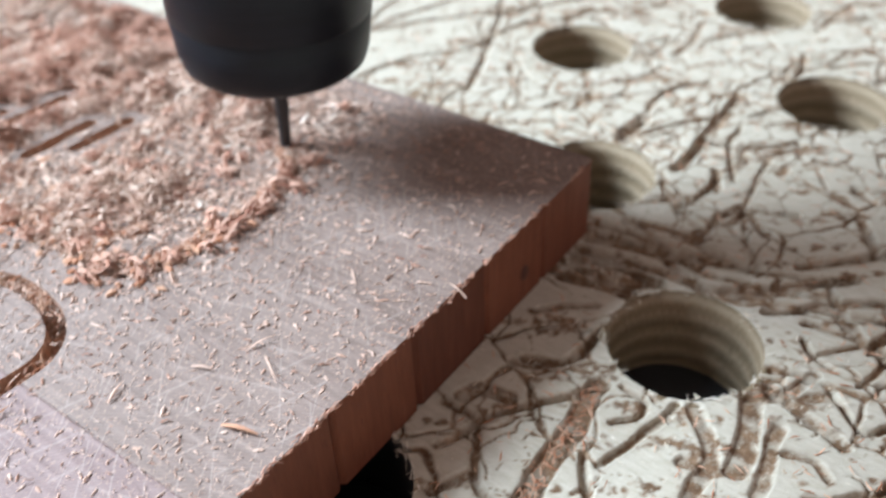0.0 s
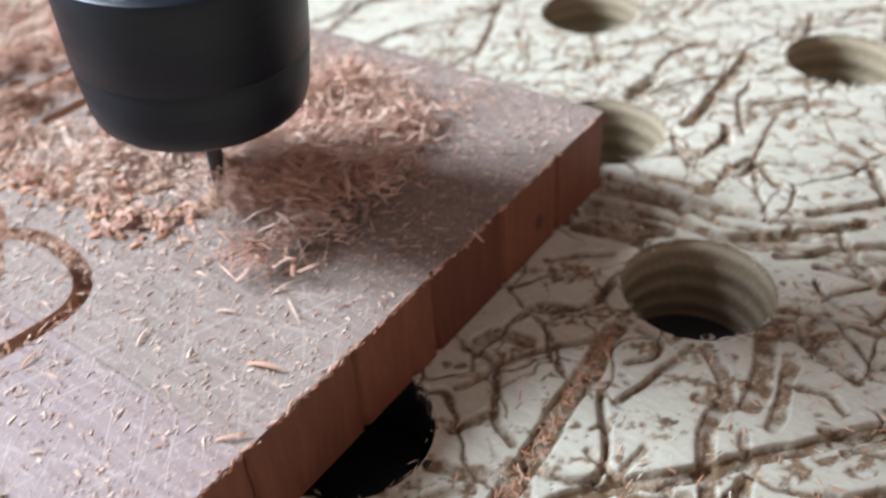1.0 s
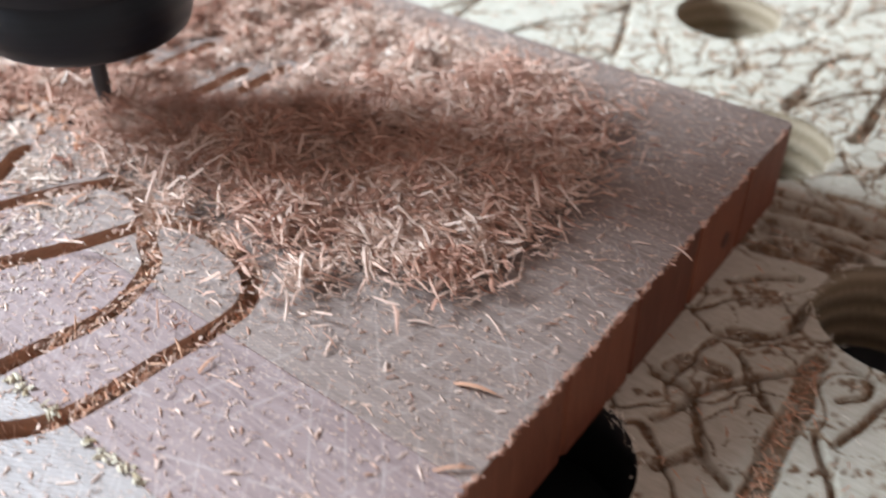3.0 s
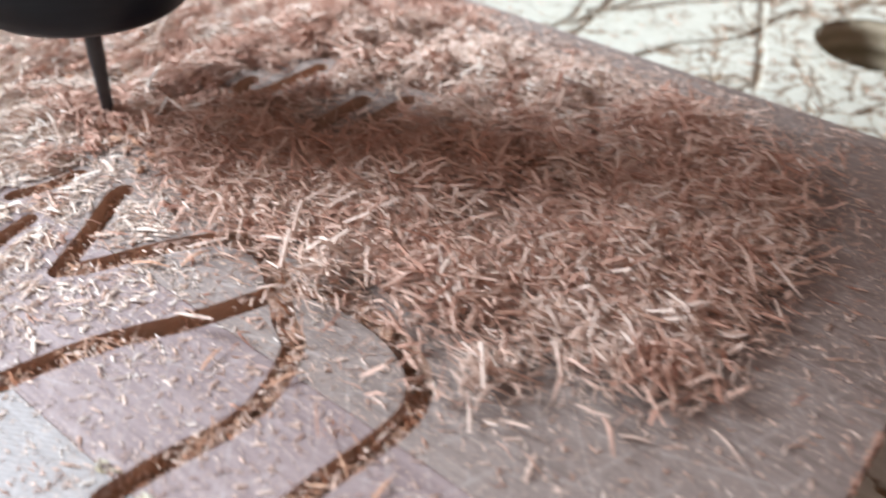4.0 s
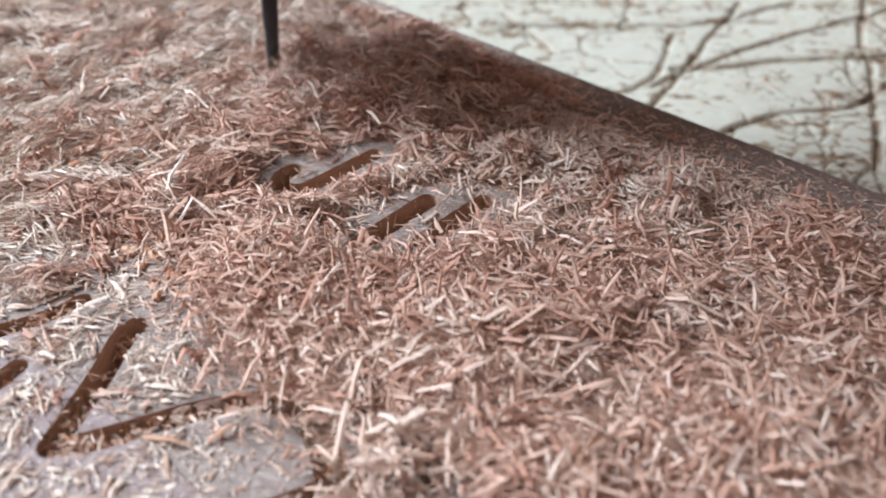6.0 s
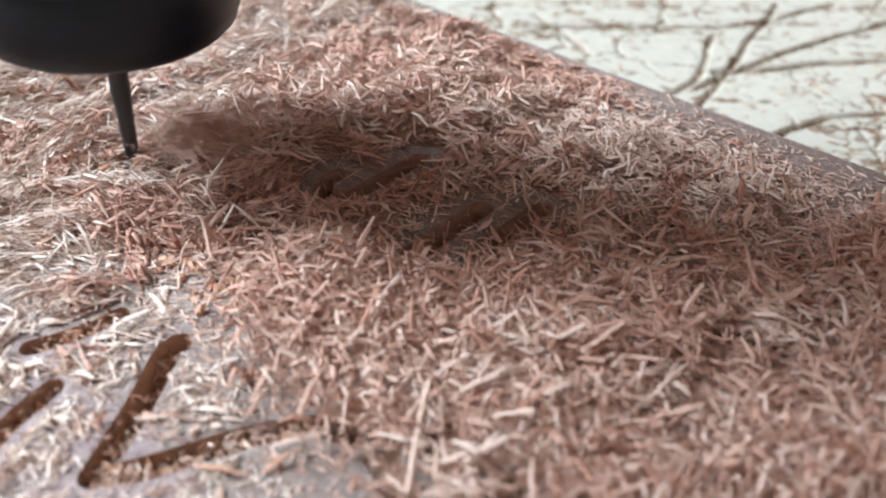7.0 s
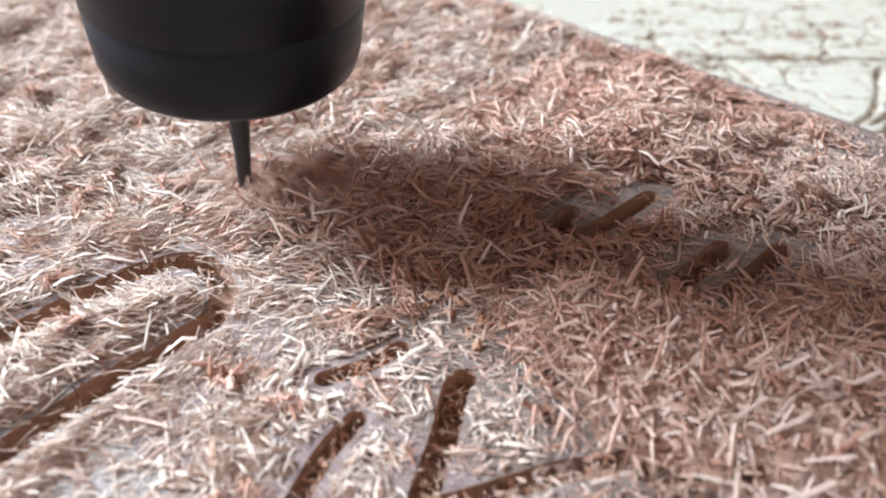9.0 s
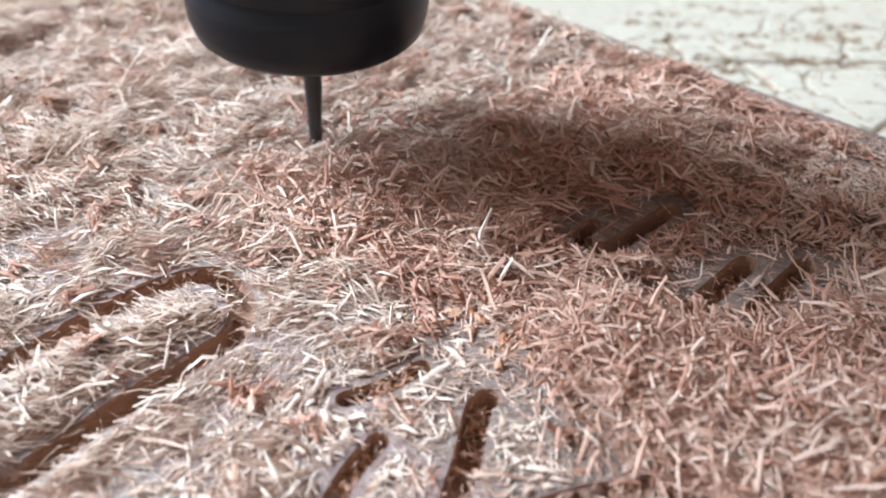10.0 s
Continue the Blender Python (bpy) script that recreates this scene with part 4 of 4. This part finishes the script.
def edge_chips():
    """Small torn fibres on the sawn upper edges of the panel."""
    r = np.random.RandomState(77)
    n = 1500
    along = r.uniform(-0.165, 0.0, n)
    keep = soft_noise(along, along * 0.3, 0.003, 78) > r.uniform(0.25, 0.9, n)
    along = along[keep]
    n = len(along)
    pos = np.stack([r.normal(-0.0001, 0.00025, n), along, T - 0.00005 + r.normal(0, 0.00022, n)], 1)
    length = r.uniform(0.0004, 0.0015, n)
    me = slivers(pos, r.normal(1.57, 0.5, n), r.normal(0, 0.25, n), length, length * r.uniform(0.12, 0.4, n), r.normal(0, 0.1, n), "edge_chips", M_DARK)
    tagged(new("edge_chips", me), "small torn chips along the sawn edge of the panel", "wood fibres", "", "stuff")


def rim_fuzz():
    r = np.random.RandomState(33)
    P, Y = [], []
    for cx, cy in HOLES:
        a = r.uniform(0, 6.283, 420)
        a = a[soft_noise(a * 3 + cx * 900, a * 0 + cy * 900, 1.0, 34) > r.uniform(0.2, 0.9, len(a))]
        d = HOLE_R + r.normal(0.0002, 0.0006, len(a))
        P.append(np.stack([cx + d * np.cos(a), cy + d * np.sin(a), r.uniform(-0.0006, 0.0008, len(a))], 1))
        Y.append(a + r.normal(1.4, 0.7, len(a)))
    n = 900
    x, y = r.uniform(0.0, 0.09, n), r.uniform(-0.11, 0.03, n)
    ok = soft_noise(x, y, 0.012, 35) > r.uniform(0.3, 0.9, n)
    for cx, cy in HOLES:
        ok &= np.hypot(x - cx, y - cy) > HOLE_R
    P.append(np.stack([x, y, np.full(n, 0.0002)], 1)[ok])
    Y.append(r.uniform(0, 6.283, n)[ok])
    P, Y = np.concatenate(P), np.concatenate(Y)
    n = len(P)
    length = r.uniform(0.0005, 0.0019, n)
    me = slivers(P, Y, r.normal(0.12, 0.3, n), length, length * r.uniform(0.05, 0.14, n), r.normal(0, 0.2, n), "torn_fibres", M_FUZZ)
    tagged(new("torn_fibres", me), "torn cream plywood fibres round the holes and cuts", "wood fibres", "", "stuff")


heap()
rim_fuzz()
edge_chips()
splinters()
glue_line()
loose_shavings()
shaving_tufts()
crumbs()
groove_burrs()
spoil_dust()


# ---- the spindle: shaft, collet nut and bit; its origin is the middle of the nut's lower face ----
def spindle():
    thing = new("router_spindle")
    tagged(thing, "router spindle with a black collet nut and thin milling bit", "router spindle")
    nut = part("collet_nut", lathe([(0.0, 0.0008), (0.0125, 0.0008), (0.0128, 0.0), (0.0168, 0.0), (0.0182, 0.0005), (0.0193, 0.0016), (0.0200, 0.0040), (0.0208, 0.0118),
                                    (0.02068, 0.0120), (0.02068, 0.0124), (0.0209, 0.0127), (0.0214, 0.0265), (0.0211, 0.0280), (0.0203, 0.0286), (0.0182, 0.0286), (0.0172, 0.0270), (0.0, 0.0270)], 96),
               M_NUT, thing, "matt black blackened-steel collet nut")
    sharp(nut, 40)
    shaft = part("shaft", lathe([(0.0, 0.0265), (0.0160, 0.0265), (0.0160, 0.075), (0.0160, 0.076), (0.0, 0.076)], 64), M_STEEL, thing, "bright ground steel spindle shaft")
    sharp(shaft)
    body = part("spindle_body", lathe([(0.0, 0.076), (0.024, 0.076), (0.025, 0.078), (0.025, 0.093), (0.036, 0.094), (0.038, 0.097), (0.038, 0.30), (0.0, 0.30)], 64), M_STEEL, thing)
    sharp(body)
    # unseen block, added and sized to throw broad shade beside the spindle
    blocker = box(-0.052, 0.052, -0.084, 0.06, 0.112, 0.36, 0.004)
    part("shade_block", blocker, M_BED, thing, "dark unseen block behind the spindle, added to cast broad shade")
    bit = part("milling_bit", lathe([(0.00155, 0.003), (0.00158, -0.0125), (0.00138, -0.0150), (0.00105, -0.0262), (0.0009, -0.0265), (0.0, -0.0265)], 20), M_BIT, thing, "dark slim tapered milling bit")
    flute = bmesh.new()
    ring = []
    for k in range(25):
        a, z = k * 0.55, -0.0160 - 0.00042 * k
        rr = 0.00132 - 0.000012 * k
        ring.append([flute.verts.new((rr * math.cos(a + s), rr * math.sin(a + s), z)) for s in (-0.5, 0.5)] + [flute.verts.new((rr * 1.12 * math.cos(a), rr * 1.12 * math.sin(a), z))])
    for p, q in zip(ring, ring[1:]):
        for i in range(3):
            flute.faces.new((p[i], p[(i + 1) % 3], q[(i + 1) % 3], q[i]))
    flute.faces.new(ring[0])
    flute.faces.new(ring[-1])
    part("cutting_edge", flute, M_BIT, bit, "spiral ground cutting edge")
    return thing


SPINDLE = spindle()
# seconds, x, y and height where the bit leaves the nut's lower face, in millimetres
CUT_WAY = [
    (0, -61.5, -32.8, 31.8), (0.1, -57.6, -34.4, 31.6), (0.2, -52.9, -38.0, 31.4), (0.3, -50.6, -41.4, 31.2), (0.4, -50.0, -44.6, 31.2), (0.5, -49.8, -48.8, 31.5),
    (0.6, -49.5, -53.0, 31.8), (0.8, -49.4, -61.3, 32.2), (1.0, -49.8, -68.8, 32.5), (1.2, -51.5, -75.2, 33.0), (1.4, -55.5, -82.6, 33.3), (1.6, -62.8, -84.2, 33.6),
    (1.8, -69.6, -82.8, 33.9), (2.0, -76.2, -84.8, 34.0), (2.2, -87.0, -81.8, 33.4), (2.7, -103.5, -85.0, 33.8), (3.3, -119.8, -87.7, 34.4), (3.5, -126.8, -89.6, 34.6),
    (3.7, -136.0, -88.9, 34.8), (3.9, -141.4, -88.4, 35.0), (4.1, -146.9, -84.7, 35.1), (4.3, -150.8, -76.8, 35.2), (4.5, -151.6, -69.0, 35.3), (4.7, -152.4, -59.4, 35.3),
    (4.9, -152.4, -51.0, 35.2), (5.1, -152.7, -42.1, 35.1), (5.3, -152.8, -33.8, 35.0), (5.5, -152.6, -29.6, 34.9), (5.7, -158.0, -29.8, 34.8), (5.95, -162.0, -36.5, 34.7),
    (6.4, -161.6, -55.0, 34.6), (6.8, -161.5, -72.0, 34.5), (7.0, -162.8, -78.6, 34.5), (7.2, -164.7, -85.0, 34.4), (7.4, -165.6, -89.8, 34.4), (7.6, -168.2, -91.4, 34.4),
    (7.8, -170.6, -92.8, 34.3), (8.0, -173.4, -92.4, 34.3), (8.4, -175.6, -93.3, 34.3), (8.8, -177.0, -93.7, 34.2), (9.0, -178.2, -93.5, 34.2), (9.3, -181.2, -91.8, 34.1),
    (9.5, -183.8, -87.8, 34.1), (9.7, -185.5, -82.0, 34.0), (10.0, -185.8, -75.4, 34.0),
]


NUT_UP = 10.0
LEAN = Matrix.Rotation(radians(3.2), 4, Vector((-0.63, 0.77, 0)))


def tip_at(t):
    for a, b in zip(CUT_WAY, CUT_WAY[1:]):
        if a[0] <= t <= b[0]:
            k = (t - a[0]) / (b[0] - a[0])
            return Vector([(p + (q - p) * k) * 0.001 for p, q in zip(a[1:3], b[1:3])])
    return Vector((CUT_WAY[-1][1] * 0.001, CUT_WAY[-1][2] * 0.001))


# ---- clumps of shavings that the bit throws out ----
def clump_mesh(seed, n=200, spread=0.0050):
    r = np.random.RandomState(seed)
    a, d = r.uniform(0, 6.283, n), np.minimum(np.abs(r.normal(0, spread, n)), 0.022)
    z = 0.0004 + r.rand(n) * 0.0022 * np.exp(-(d / 0.006) ** 2)
    length, width, thick, curl = mixed_sizes(r, n, 0.0026)
    width = np.clip(width, 0.00012, 0.0008)
    pos = np.stack([d * np.cos(a), d * np.sin(a), z], 1)
    pitch = r.normal(0, 0.3, n)
    pos[:, 2] += np.abs(np.sin(pitch)) * length * 0.3
    return slivers(pos, r.uniform(0, 6.283, n), pitch, length, width, curl, "shaving_clump", M_DARK if seed % 5 < 3 else M_SHAVE, thick)


CLUMPS = []


def clumps():
    rnd = random.Random(21)
    kinds = [clump_mesh(100 + k) for k in range(10)]
    thin = [clump_mesh(130 + k, 46, 0.012) for k in range(6)]
    count = 0
    while count < 470:
        t = rnd.uniform(0.0, 4.3) if count < 380 else rnd.uniform(4.3, 9.5)
        tip = tip_at(t)
        turn = radians(39) + rnd.gauss(0, 0.75)
        sparse = count % 5 == 0
        far = 0.003 + (0.015 + 0.028 * min(1, t / 1.6)) * rnd.random() ** 1.4 if count < 380 else rnd.uniform(0.005, 0.022)
        if sparse:
            far += 0.016 * rnd.random()
        x, y = tip.x + far * math.cos(turn), tip.y + far * math.sin(turn)
        if x > -0.026 or y > -0.014 or y < -0.099 or (y < -0.0855 - 0.012 * rnd.random() ** 2 and not sparse and x > -0.075):
            continue
        if count < 380 and x < -0.118:
            continue
        if groove_gap(np.array([x]), np.array([y]), ["hook", "slot", "slot_far"])[0] < (0.0116 if x < -0.116 else 0.0088):
            continue
        lump = soft_noise(np.array([x]), np.array([y]), 0.0085, 71)[0]
        if lump < 0.3 and rnd.random() < 0.7:
            continue
        rest = (mound(np.array([x]), np.array([y]))[0])
        z = T + max(rest, 0) + (rnd.uniform(0.0, 0.0016) + 0.0062 * max(0, lump - 0.35) * math.exp(-(far / 0.03) ** 2) if x > -0.118 else rnd.uniform(0, 0.001))
        ob = tagged(new("shaving_clump", rnd.choice(thin if sparse else kinds)), "loose clump of pinkish wood shavings thrown by the bit", "wood shavings", "thrown shavings", "stuff")
        CLUMPS.append((ob, t, tip, Vector((x, y, z)), rnd.uniform(0, 360), rnd.uniform(30, 80)))
        count += 1


clumps()


def motions():
    walk(SPINDLE, [(t, Matrix.Translation((x * 0.001, y * 0.001, T)) @ LEAN @ pose(0, 0, (z + NUT_UP) * 0.001 - T)) for t, x, y, z in CUT_WAY])
    for ob, t, tip, end, spin, whirl in CLUMPS:
        t = max(t, 0.02)
        start = pose(tip.x, tip.y, 0.0085, 0, 0, spin)
        mid = Vector((tip.x, tip.y, 0)).lerp(Vector((end.x, end.y, 0)), 0.5)
        rows = [(0, start), (t, start), (t + 0.1, pose(mid.x, mid.y, end.z + 0.004, 12, 8, spin + whirl * 0.6)), (t + 0.24, pose(*end, 0, 0, spin + whirl)), (10.0, pose(*end, 0, 0, spin + whirl))]
        walk(ob, rows)


motions()
